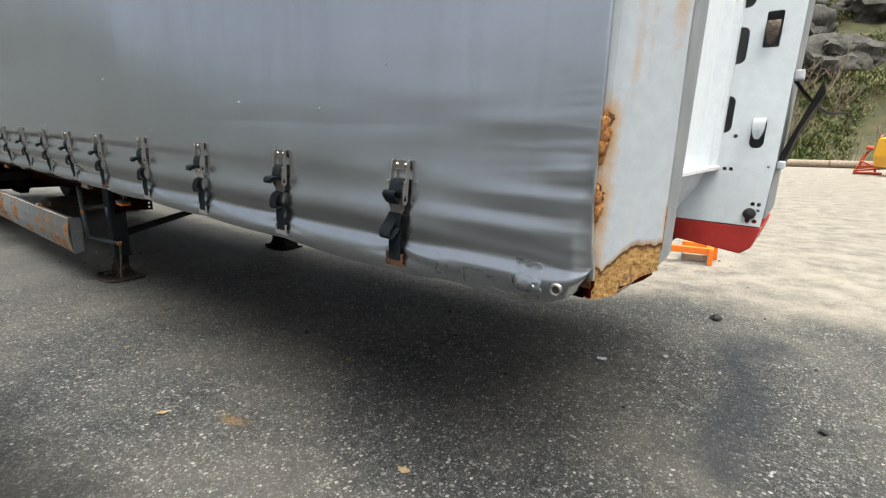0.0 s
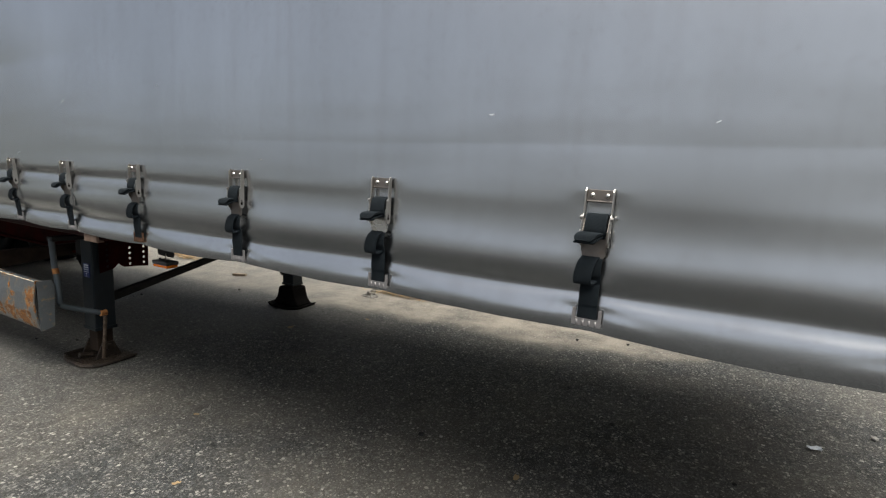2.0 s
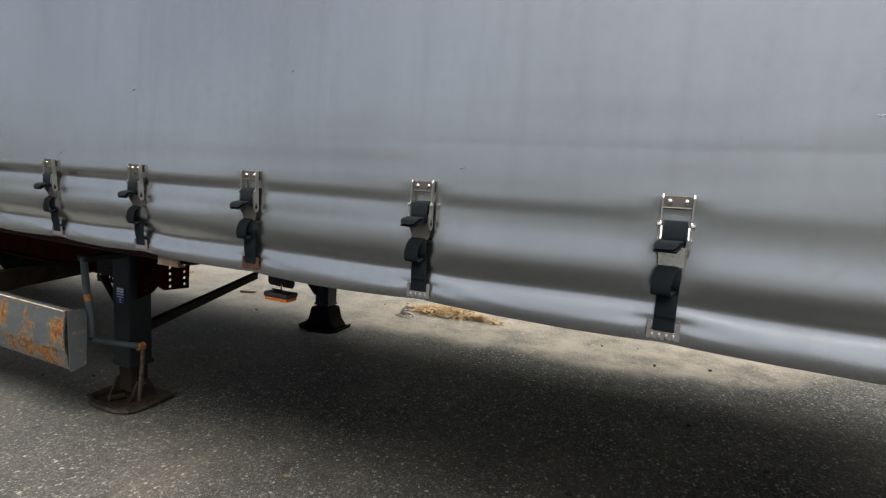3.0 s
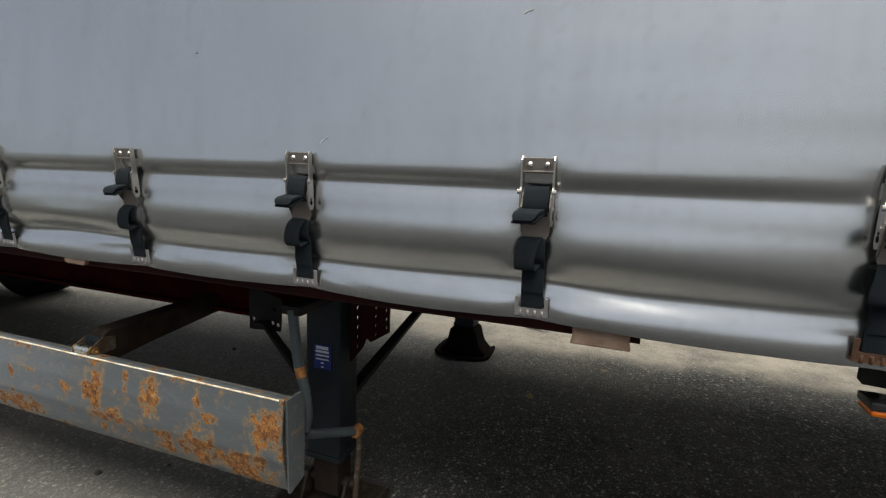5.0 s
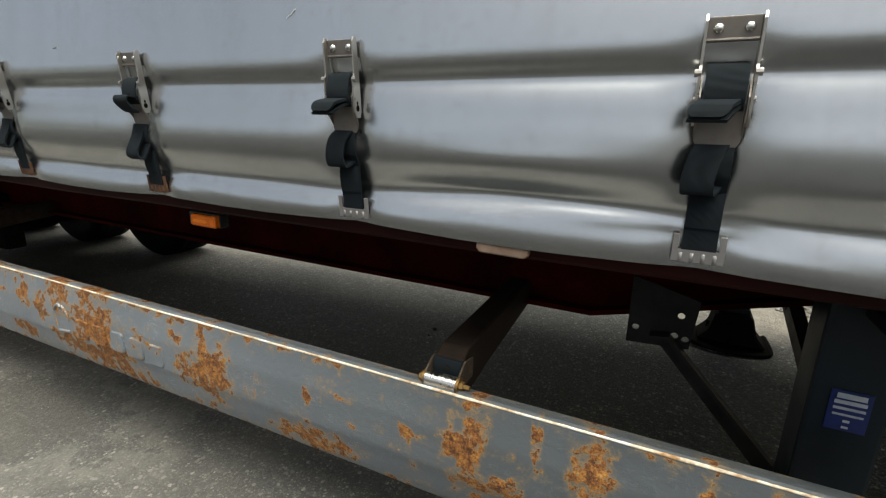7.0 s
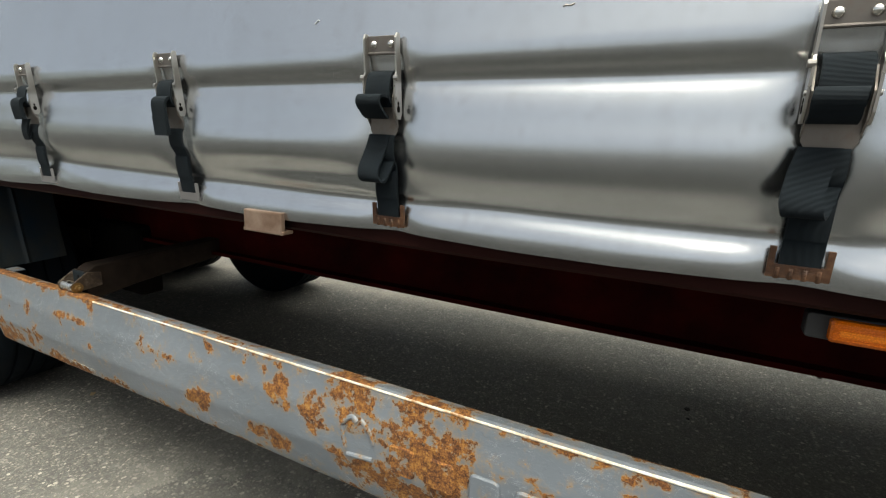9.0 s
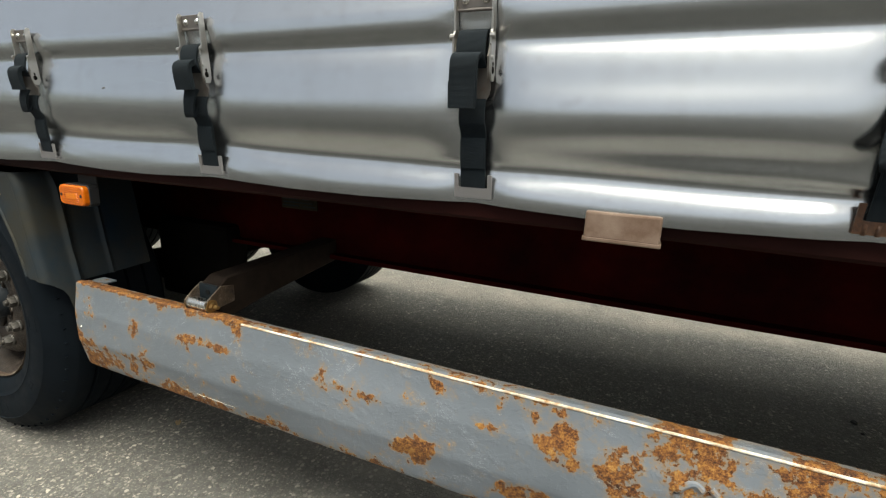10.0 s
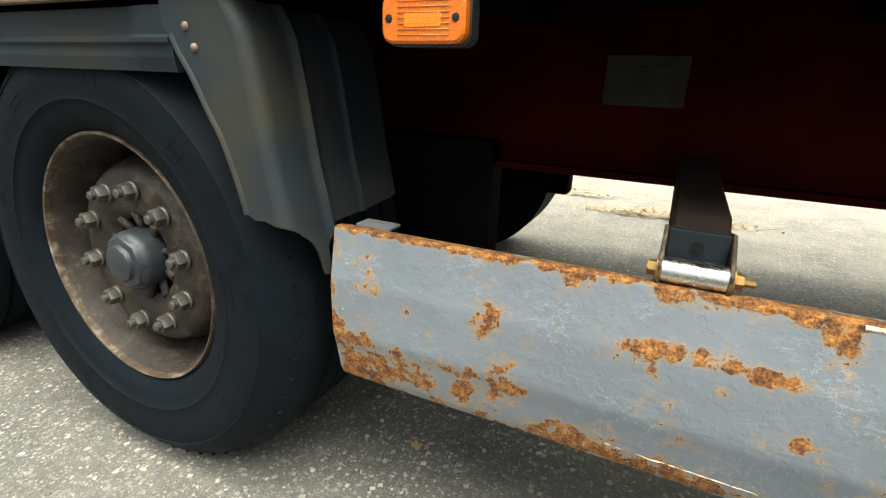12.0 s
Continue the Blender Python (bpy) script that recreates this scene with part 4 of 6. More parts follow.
def punched(bm, outer, holes, axis, lo, hi):
    """A flat plate with holes cut right through it."""
    edges = []
    for loop in [outer] + holes:
        vs = [bm.verts.new(((lo, a, b), (a, lo, b))[axis]) for a, b in loop]
        edges += [bm.edges.new((vs[i], vs[(i + 1) % len(vs)])) for i in range(len(vs))]
    nrm = (1, 0, 0) if axis == 0 else (0, -1, 0)
    r = bmesh.ops.triangle_fill(bm, edges=edges, use_beauty=True, normal=nrm)
    faces = [f for f in r["geom"] if isinstance(f, bmesh.types.BMFace)]
    geo = bmesh.ops.extrude_face_region(bm, geom=faces)
    off = (hi - lo, 0, 0) if axis == 0 else (0, hi - lo, 0)
    bmesh.ops.translate(bm, vec=off, verts=[g for g in geo["geom"] if isinstance(g, bmesh.types.BMVert)])
    bmesh.ops.recalc_face_normals(bm, faces=bm.faces[:])


build_front()


# ---- curtain buckles ----
def build_buckle(sx, tail, clamp_mat, clamp_label, turn=0.0, ridged=True, lever_mat=None):
    """One tension buckle with its strap, origin at the top of its plate."""
    top, foot = curtain_out(sx, 1.045), curtain_out(sx, 0.785)
    lean = math.degrees(math.atan((top - foot) / 0.26))
    stand = top - 0.004
    bm = B()
    box(bm, -0.0262, 0.0262, -0.016, -0.012, -0.023, 0.0, 0.0012)
    tube(bm, [(-0.0255, -0.0165, -0.024), (0.0255, -0.0165, -0.024)], 0.0022, 8)
    b = part("tension_buckle", bm, DULL, trailer, "steel curtain buckle with dark strap", at=pose(sx * U, -stand * U, 1.055 * U, lean, turn, 0) @ Matrix.Diagonal((1, 0.76, 1, 1)))
    for s in (-1, 1):
        bm = B()
        prism(bm, [(-0.012, 0.002), (-0.020, 0.003), (-0.026, -0.004), (-0.027, -0.050), (-0.034, -0.060), (-0.035, -0.104), (-0.029, -0.116), (-0.018, -0.117), (-0.012, -0.108)], 0,
              s * 0.0275 - 0.0014, s * 0.0275 + 0.0014)
        tube(bm, [(s * 0.026, -0.031, -0.058), (s * 0.033, -0.031, -0.058)], 0.0042, 8)
        tube(bm, [(s * 0.026, -0.031, -0.086), (s * 0.031, -0.031, -0.086)], 0.003, 8)
        sp = part("side_plate", bm, STEEL, b, "bright steel side plate with pins")
        bm = B()
        tube(bm, [(s * 0.0285, -0.025, -0.102), (s * 0.0295, -0.025, -0.102)], 0.0052, 10)
        tube(bm, [(s * 0.0285, -0.025, -0.094), (s * 0.0295, -0.025, -0.094)], 0.0028, 8)
        part("keyhole", bm, UNDER, sp)
    for s in (-1, 1):
        bm = B()
        lathe(bm, [(0.0001, -0.0215), (0.0028, -0.021), (0.0048, -0.0188), (0.0056, -0.0162)], 14, (s * 0.0150, 0, -0.012))
        part("rivet", bm, CHROME, b)
    bm = B()
    prism(bm, [(-0.024, -0.094), (-0.024, -0.134), (-0.017, -0.146), (0.0, -0.151), (0.017, -0.146), (0.024, -0.134), (0.024, -0.094)], 1, -0.0225, -0.0195)
    for s in (-1, 1):
        prism(bm, [(-0.020, -0.060), (-0.036, -0.084), (-0.034, -0.112), (-0.020, -0.130)], 0, s * 0.0245 - 0.001, s * 0.0245 + 0.001)
    part("lever", bm, lever_mat or DULL, b, "bright bent lever tongue" if lever_mat else "dull steel lever tongue")
    bm = B()
    strip(bm, curve([(0, -0.013, -0.050), (0, -0.027, -0.054), (0, -0.036, -0.067), (0, -0.039, -0.085), (0, -0.030, -0.098)]), 0.042, 0.004)
    part("upper_webbing", bm, WEB, b, "dark blue-black woven strap")
    bm = B()
    strip(bm, curve([(0, -0.018, -0.138), (0, -0.026, -0.148), (0, -0.029, -0.162), (0, -0.028, -0.174), (0, -0.023, -0.182), (0.0, -0.018, -0.192), (0, -0.018, -0.200), (0, -0.019, -0.225), (0, -0.017, -0.279)]), 0.0395, 0.004)
    part("lower_webbing", bm, WEB, b, "dark blue-black woven strap")
    bm = B()
    strip(bm, [(0, -0.0205, -0.196), (0, -0.0225, -0.2), (0, -0.0235, -0.226), (0, -0.0215, -0.240)], 0.0385, 0.003)
    part("sewn_patch", bm, WEB, b, "stitched strap overlap")
    bm = B()
    if tail == "flag":
        strip(bm, curve([(-0.002, -0.034, -0.088), (-0.006, -0.050, -0.089), (-0.012, -0.066, -0.093), (-0.016, -0.074, -0.104)]), [0.041] * 13 + [0.038, 0.034, 0.03], 0.005)
        strip(bm, curve([(-0.002, -0.036, -0.094), (-0.006, -0.050, -0.097), (-0.011, -0.064, -0.103), (-0.015, -0.072, -0.108)]), 0.040, 0.004)
        strip(bm, curve([(-0.003, -0.020, -0.138), (-0.009, -0.038, -0.150), (-0.014, -0.045, -0.176), (-0.012, -0.040, -0.194), (-0.004, -0.022, -0.188)]), 0.036, 0.004)
    elif tail == "pad":
        strip(bm, curve([(-0.003, -0.036, -0.080), (-0.005, -0.050, -0.086), (-0.006, -0.054, -0.105), (-0.008, -0.052, -0.150)]), 0.041, 0.006)
        strip(bm, [(-0.008, -0.056, -0.116), (-0.008, -0.057, -0.152)], 0.040, 0.004)
    elif tail == "loop":
        strip(bm, curve([(0, -0.034, -0.086), (-0.004, -0.056, -0.082), (-0.006, -0.062, -0.092), (-0.004, -0.048, -0.108), (-0.004, -0.036, -0.114)]), 0.042, 0.004)
        strip(bm, curve([(-0.006, -0.024, -0.140), (-0.012, -0.034, -0.165), (-0.016, -0.052, -0.190), (-0.014, -0.056, -0.204), (-0.008, -0.044, -0.208), (0.0, -0.026, -0.180)]), 0.038, 0.004)
    else:
        strip(bm, curve([(-0.004, -0.036, -0.080), (-0.008, -0.052, -0.090), (-0.008, -0.050, -0.128)]), 0.042, 0.010)
        strip(bm, curve([(-0.006, -0.036, -0.128), (-0.010, -0.044, -0.150), (-0.016, -0.040, -0.176), (-0.010, -0.030, -0.160)]), [0.036, 0.034, 0.032, 0.03, 0.028, 0.028, 0.026, 0.026, 0.025, 0.025, 0.024, 0.024, 0.022, 0.022, 0.02, 0.02], 0.005)
    part("strap_end", bm, WEB, b, "folded loose strap end")
    bm = B()
    prism(bm, [(-0.030, -0.250), (-0.0235, -0.250), (-0.0235, -0.270), (0.0235, -0.270), (0.0235, -0.250), (0.030, -0.250), (0.030, -0.286), (-0.030, -0.286)], 1, -0.020, -0.015)
    for k in range(4 if ridged else 0):
        cx = -0.0195 + 0.013 * k
        tube(bm, [(cx, -0.019, -0.274), (cx, -0.020, -0.287)], 0.0026, 6)
    prism(bm, [(-0.020, -0.284), (0.030, -0.296), (0.030, -0.290), (-0.015, -0.280)], 0, -0.030, 0.030)
    part("hook_clamp", bm, clamp_mat, b, clamp_label)
    return b


TAILS = ["loop", "flag", "flag", "flag", "flag", "flag", "flag", "flag", "flag", "loop", "loop", "pad", "fold", "fold", "flag", "flag", "flag", "flag"]
RUSTY = {0, 4, 9, 10}
for i, (sx, tail) in enumerate(zip(STRAPS, TAILS)):
    build_buckle(sx, tail, CLAMPRUST if i in RUSTY else ZINC, "rusted hook clamp" if i in RUSTY else "grey zinc hook clamp", random.uniform(-1.2, 1.2), i not in (11, 12, 13), CHROME if i == 2 else None)
# ---- side guard ----
def rounded(x0, x1, z0, z1, r, n=5):
    out = []
    for ax, az, a0 in ((x1 - r, z1 - r, 0), (x0 + r, z1 - r, 90), (x0 + r, z0 + r, 180), (x1 - r, z0 + r, 270)):
        out += [(ax + r * math.cos(radians(a0 + 90 * k / (n - 1))), az + r * math.sin(radians(a0 + 90 * k / (n - 1)))) for k in range(n)]
    return out


GUARD_REAR = [(-7.56, 0.19, 0.06, 0.045), (-7.47, 0.204, 0.055, 0.026), (-7.347, 0.215, 0.05, 0.026), (-7.21, 0.172, 0.075, 0.020), (-7.526, 0.322, 0.020, 0.014), (-7.477, 0.311, 0.014, 0.009), (-7.348, 0.317, 0.018, 0.020),
              (-7.119, 0.336, 0.045, 0.010), (-7.133, 0.308, 0.010, 0.015), (-7.02, 0.338, 0.045, 0.010), (-7.06, 0.311, 0.010, 0.007), (-6.972, 0.386, 0.016, 0.016), (-6.96, 0.369, 0.010, 0.010), (-6.975, 0.268, 0.014, 0.010), (-6.90, 0.176, 0.064, 0.012), (-7.128, 0.160, 0.11, 0.014)]
GUARD_MIDDLE = [(-6.69, 0.332, 0.042, 0.011), (-6.60, 0.323, 0.025, 0.012), (-6.492, 0.239, 0.035, 0.034), (-6.448, 0.386, 0.012, 0.009), (-6.334, 0.337, 0.028, 0.009), (-6.32, 0.385, 0.010, 0.011), (-6.216, 0.345, 0.038, 0.036), (-6.099, 0.322, 0.036, 0.040), (-6.007, 0.382, 0.048, 0.052),
                (-6.256, 0.205, 0.062, 0.030), (-6.038, 0.245, 0.044, 0.012), (-5.814, 0.329, 0.10, 0.080), (-5.912, 0.225, 0.10, 0.034), (-5.77, 0.218, 0.10, 0.055), (-5.849, 0.405, 0.025, 0.011)]
GUARD_FRONT = [(-5.325, 0.286, 0.096, 0.064), (-5.63, 0.180, 0.08, 0.022), (-4.98, 0.203, 0.11, 0.032), (-4.573, 0.370, 0.020, 0.052), (-4.608, 0.318, 0.040, 0.028), (-4.532, 0.245, 0.060, 0.035), (-4.61, 0.246, 0.022, 0.036), (-4.455, 0.381, 0.010, 0.034), (-4.726, 0.313, 0.014, 0.010),
               (-4.858, 0.272, 0.012, 0.009), (-4.988, 0.320, 0.012, 0.022), (-4.996, 0.259, 0.013, 0.016), (-5.146, 0.324, 0.012, 0.014), (-5.458, 0.380, 0.014, 0.018), (-5.344, 0.396, 0.013, 0.016), (-4.89, 0.338, 0.016, 0.007),
               (-4.356, 0.354, 0.034, 0.054), (-4.312, 0.213, 0.034, 0.037), (-4.182, 0.236, 0.062, 0.053), (-3.943, 0.334, 0.051, 0.041), (-4.125, 0.334, 0.024, 0.014), (-4.022, 0.215, 0.095, 0.036), (-4.183, 0.38, 0.012, 0.018)]


def guard_wear(x, y, z):
    w = 0.0
    for cx, cz, rx, rz in GUARD_REAR + GUARD_MIDDLE + GUARD_FRONT:
        w = max(w, 0.255 * ell(x, z, cx, cz, rx * 1.6, rz * 1.6) ** 0.8)
    w = max(w, 0.15 * max(0.0, 1 - (z - 0.150) / 0.05))
    w = max(w, (0.17 if x > -6.95 else 0.30) * max(0.0, 1 - abs(z - 0.412) / (0.010 if x > -6.95 else 0.0155)))
    w = max(w, 0.14 * max(0.0, 1 - (x + 7.60) / 0.03), 0.12 * max(0.0, 1 - (-3.89 - x) / 0.03))
    return w


def build_guard():
    outer = [(0.140, 0.407), (0.118, 0.414), (0.106, 0.415), (0.100, 0.412), (0.0985, 0.405), (0.0955, 0.385), (0.0915, 0.36), (0.0880, 0.341), (0.0868, 0.334), (0.0862, 0.326), (0.0862, 0.308), (0.0862, 0.290), (0.0863, 0.270),
             (0.0866, 0.250), (0.0875, 0.240), (0.0900, 0.232), (0.0965, 0.20), (0.103, 0.168), (0.107, 0.157), (0.111, 0.151), (0.120, 0.149)]
    inner = [(y + 0.005, z - (0.005 if z > 0.4 else 0)) for y, z in outer[::-1]]
    sec = outer + inner
    n, m = 460, len(sec)
    bm = B()
    rows = []
    for i in range(n + 1):
        x = -7.60 + 3.71 * i / n
        drop = -0.005 + 0.021 * (x + 7.6) / 3.71
        rows.append([bm.verts.new((x, y + 0.0022 * noise.noise((x * 3, z * 6, 0)), z + drop + (0.0012 * noise.noise((x * 9, z * 3, 4)) if z < 0.17 else 0))) for y, z in sec])
    for a, b in zip(rows, rows[1:]):
        for k in range(m):
            f = bm.faces.new((a[k], b[k], b[(k + 1) % m], a[(k + 1) % m]))
            f.smooth = k < 20
    bm.faces.new(rows[0])
    bm.faces.new(rows[-1][::-1])
    bmesh.ops.recalc_face_normals(bm, faces=bm.faces[:])
    for e in bm.edges:
        if len(e.link_faces) == 2 and e.calc_face_angle(0) > 0.35:
            e.smooth = False
    g = part("side_guard", bm, GUARD, trailer, "grey folded steel side guard, rusting in patches and along its edges")
    wear_layer(g, guard_wear)
    # bare bright top edge
    bm = B()
    pts = []
    for i in range(150):
        x = -6.96 + 3.055 * i / 149
        pts.append((x, 0.1000 + 0.0022 * noise.noise((x * 3, 2.4, 0)), 0.4055 + 0.021 * (x + 7.6) / 3.71))
    tube(bm, pts, [0.0026 + 0.0012 * noise.noise((p[0] * 7, 0, 0)) for p in pts], 8)
    part("worn_edge", bm, EDGE, g, "edge worn to bright metal")
    # long bare scrape along the lower fold
    bm = B()
    pts = []
    for k in range(41):
        x, z = -7.26 + 0.26 * k / 40, 0.182 - 0.004 * k / 40 + 0.0030 * noise.noise((k * 0.25, 3, 0))
        pts.append((x, 0.1002 + 0.0022 * noise.noise((x * 3, z * 6, 0)), z))
    tube(bm, pts, [0.0002 + 0.0020 * max(0.0, 0.1 + noise.noise((k * 0.9, 1, 0))) * math.sin(math.pi * k / 40) for k in range(41)], 6)
    part("scrape", bm, EDGE, g, "long scrape down to bare metal")
    # end plate
    bm = B()
    prism(bm, [(0.106, 0.165), (0.112, 0.158), (0.170, 0.175), (0.178, 0.400), (0.165, 0.428), (0.103, 0.428)], 0, -3.889, -3.883)
    e = part("end_plate", bm, GUARD, g, "scratched grey end plate")
    wear_layer(e, lambda x, y, z: -0.02)
    bm = B()
    box(bm, -7.585, -7.525, 0.135, 0.168, 0.404, 0.4075)
    e = part("end_flange", bm, GUARD, g)
    wear_layer(e, lambda x, y, z: -0.02)
    bm = B()
    lathe(bm, [(0.0001, -0.005), (0.004, -0.004), (0.006, 0.0), (0.006, 0.004)], 12, (-7.580, 0.088, 0.279))
    part("screw", bm, CHROME, g)
    # raised maker's mark as plain shapes: a tent-shaped emblem, then five rounded frames
    def ridge(pts, r, worn):
        bm = B()
        tube(bm, pts, r, 8)
        e = part("raised_mark", bm, GUARD, g, "raised plain maker's mark")
        wear_layer(e, lambda x, y, z: worn)

    def face_y(z):
        return float(np.interp(z, [0.232, 0.250, 0.334, 0.385], [0.090, 0.0866, 0.0868, 0.0955]))
    for pts in ([(-6.015, 0.270), (-6.020, 0.322), (-6.000, 0.345), (-5.985, 0.338)], [(-5.975, 0.345), (-5.950, 0.322), (-5.945, 0.300)], [(-6.010, 0.256), (-5.945, 0.264)]):
        ridge([(x, face_y(z) - 0.001, z) for x, z, _ in curve([(a, b, 0) for a, b in pts], 5)], 0.0055, 0.10)
    for i in range(5):
        x0, x1 = -5.905 + 0.088 * i, -5.845 + 0.088 * i
        z0, z1 = 0.254, 0.318
        bm = B()
        prism(bm, rounded(x0, x1, z0, z1, 0.012), 1, 0.0815, 0.090, 0.003)
        e = part("raised_mark", bm, GUARD, g, "raised plain maker's mark")
        wear_layer(e, lambda x, y, z, i=i: 0.26 if i < 2 else 0.03)
    # arms with hinge pins
    for x, dz in ((-4.660, 0.001), (-7.114, -0.005)):
        bm = B()
        prism(bm, [(0.150, 0.372), (0.150, 0.470), (0.175, 0.486), (0.66, 0.500), (0.66, 0.430), (0.30, 0.395)], 0, x - 0.031, x + 0.031, 0.004)
        a = part("guard_arm", bm, ARM, trailer, "brown grimy steel arm carrying the side guard")
        bm = B()
        box(bm, x - 0.032, x + 0.032, 0.142, 0.149, 0.415, 0.470, 0.002)
        part("end_face", bm, LEG, a, "dark blue end plate with a hole")
        bm = B()
        lathe(bm, [(0.0001, 0.139), (0.007, 0.1395), (0.007, 0.1415)], 14, (x, 0, 0.450))
        part("hole", bm, BLACK, a)
        for s in (-1, 1):
            bm = B()
            prism(bm, [(0.105, 0.412), (0.100, 0.436), (0.118, 0.450), (0.150, 0.470), (0.190, 0.462), (0.190, 0.420)], 0, x + s * 0.0355 - 0.0022, x + s * 0.0355 + 0.0022, 0.0008)
            part("hinge_cheek", bm, RIMLIP, a)
        bm = B()
        tube(bm, [(x - 0.034, 0.118, 0.432 + dz), (x + 0.034, 0.118, 0.432 + dz)], 0.0150, 18)
        part("hinge_pin", bm, CHROME, a, "shiny hinge pin")
        for s in (-1, 1):
            bm = B()
            tube(bm, [(x + s * 0.034, 0.118, 0.432 + dz), (x + s * 0.0395, 0.118, 0.432 + dz)], 0.0165, 14)
            tube(bm, [(x + s * 0.0395, 0.118, 0.432 + dz), (x + s * 0.048, 0.118, 0.432 + dz)], 0.0095, 6)
            tube(bm, [(x + s * 0.048, 0.118, 0.432 + dz), (x + s * (0.050 if s < 0 else 0.060), 0.118, 0.432 + dz)], 0.005, 8)
            part("hinge_bolt", bm, GOLD, a, "yellow zinc bolt and nut")


build_guard()


# ---- landing legs ----
def build_leg(y, mirror):
    s = -1 if mirror else 1
    x0, x1 = -4.015, -3.893
    gz = ground_z(-3.95)
    bm = B()
    box(bm, x0, x1, y - 0.055, y + 0.055, 0.10, 0.74, 0.008)
    leg = part("landing_leg", bm, LEG, trailer, "dark blue landing leg standing on a rusty foot")
    bm = B()
    box(bm, x0 + 0.016, x1 - 0.016, y - 0.042, y + 0.042, gz + 0.05, 0.20, 0.004)
    part("inner_leg", bm, ARM, leg)
    bm = B()
    box(bm, x0 - 0.004, x1 + 0.004, y - 0.06, y + 0.06, 0.088, 0.106, 0.003)
    part("collar", bm, LEG, leg)
    bm = B()
    prism(bm, [(-4.115, gz + 0.022), (-4.095, gz + 0.004), (-3.805, gz + 0.004), (-3.785, gz + 0.022), (-3.79, gz + 0.027), (-3.81, gz + 0.014), (-4.09, gz + 0.014), (-4.11, gz + 0.027)],
          1, y - 0.13, y + 0.11, 0.002)
    for xx in (-4.035, -3.885):
        prism(bm, [(y - 0.07, gz + 0.012), (y + 0.07, gz + 0.012), (y + 0.03, gz + 0.105), (y - 0.03, gz + 0.105)], 0, xx - 0.005, xx + 0.005)
    tube(bm, [(-4.06, y, gz + 0.08), (-3.86, y, gz + 0.08)], 0.018, 12)
    tube(bm, [(-3.95, y - 0.12, gz + 0.045), (-3.95, y - 0.05, gz + 0.03)], 0.014, 10)
    tube(bm, curve([(-4.11, y + 0.09, gz + 0.018), (-4.115, y - 0.09, gz + 0.014), (-4.05, y - 0.145, gz + 0.012), (-3.95, y - 0.155, gz + 0.012), (-3.85, y - 0.145, gz + 0.012), (-3.785, y - 0.09, gz + 0.014), (-3.79, y + 0.09, gz + 0.018)]), 0.011, 8)
    if mirror:
        prism(bm, [(-4.10, gz + 0.02), (-3.80, gz + 0.02), (-3.85, gz + 0.075), (-3.875, gz + 0.17), (-4.03, gz + 0.17), (-4.05, gz + 0.075)], 1, y - 0.09, y + 0.08, 0.012)
    # the far foot takes a darker material than the near one
    part("foot", bm, UNDER if mirror else RIM, leg, "dark pivoting foot plate" if mirror else "rusty brown pivoting foot plate")
    # braces
    bm = B()
    prism(bm, [(-4.30, 0.475), (-4.26, 0.480), (-3.98, 0.185), (-4.02, 0.165)], 1, y + s * 0.055, y + s * 0.062)
    prism(bm, [(-4.30, 0.475), (-4.26, 0.480), (-3.98, 0.185), (-3.985, 0.180), (-4.265, 0.473)], 1, y + s * 0.03, y + s * 0.062)
    part("brace", bm, BLACK, leg, "black angle brace")
    bm = B()
    if mirror:
        prism(bm, [(y + s * 0.04, 0.20), (y + s * 0.04, 0.255), (y + s * 0.62, 0.615), (y + s * 0.68, 0.59)], 0, -3.93, -3.922)
    else:
        prism(bm, [(y + 0.05, 0.240), (y + 0.05, 0.292), (1.19, 0.448), (1.19, 0.405)], 0, -3.932, -3.920)
        prism(bm, [(y + 0.05, 0.290), (1.19, 0.446), (1.19, 0.452), (y + 0.05, 0.296)], 0, -3.932, -3.895)
        for yb in (1.06, 1.15):
            tube(bm, [(-3.935, yb, 0.27 + 0.163 * (yb - 0.47) / 0.72), (-3.912, yb, 0.27 + 0.163 * (yb - 0.47) / 0.72)], 0.010, 8)
    part("brace", bm, BLACK, leg, "black angle brace")
    bm = B()
    punched(bm, [(-4.350, 0.435), (-4.215, 0.443), (-4.205, 0.56), (-4.350, 0.60)], [ring_hole(-4.332, 0.475, 0.008), ring_hole(-4.248, 0.470, 0.008), ring_hole(-4.225, 0.465, 0.008), ring_hole(-4.240, 0.52, 0.008)], 1, y + s * 0.07, y + s * 0.076)
    part("gusset", bm, BLACK, leg)
    # perforated mounting strip
    bm = B()
    outer = [(y - 0.03, 0.43), (y + 0.045 * s, 0.45), (y + 0.07 * s, 0.475), (y + 0.10 * s, 0.45), (y + 0.24 * s, 0.440), (y + 0.24 * s, 0.475), (y + 0.25 * s, 0.74), (y - 0.03, 0.74)]
    punched(bm, outer, [ring_hole(y + c * s, 0.465 + 0.032 * k, 0.0085) for c in (0.012, 0.135, 0.215) for k in range(5)], 0, -3.872, -3.866)
    part("mounting_plate", bm, CHASSIS, leg, "dark red perforated mounting plate")
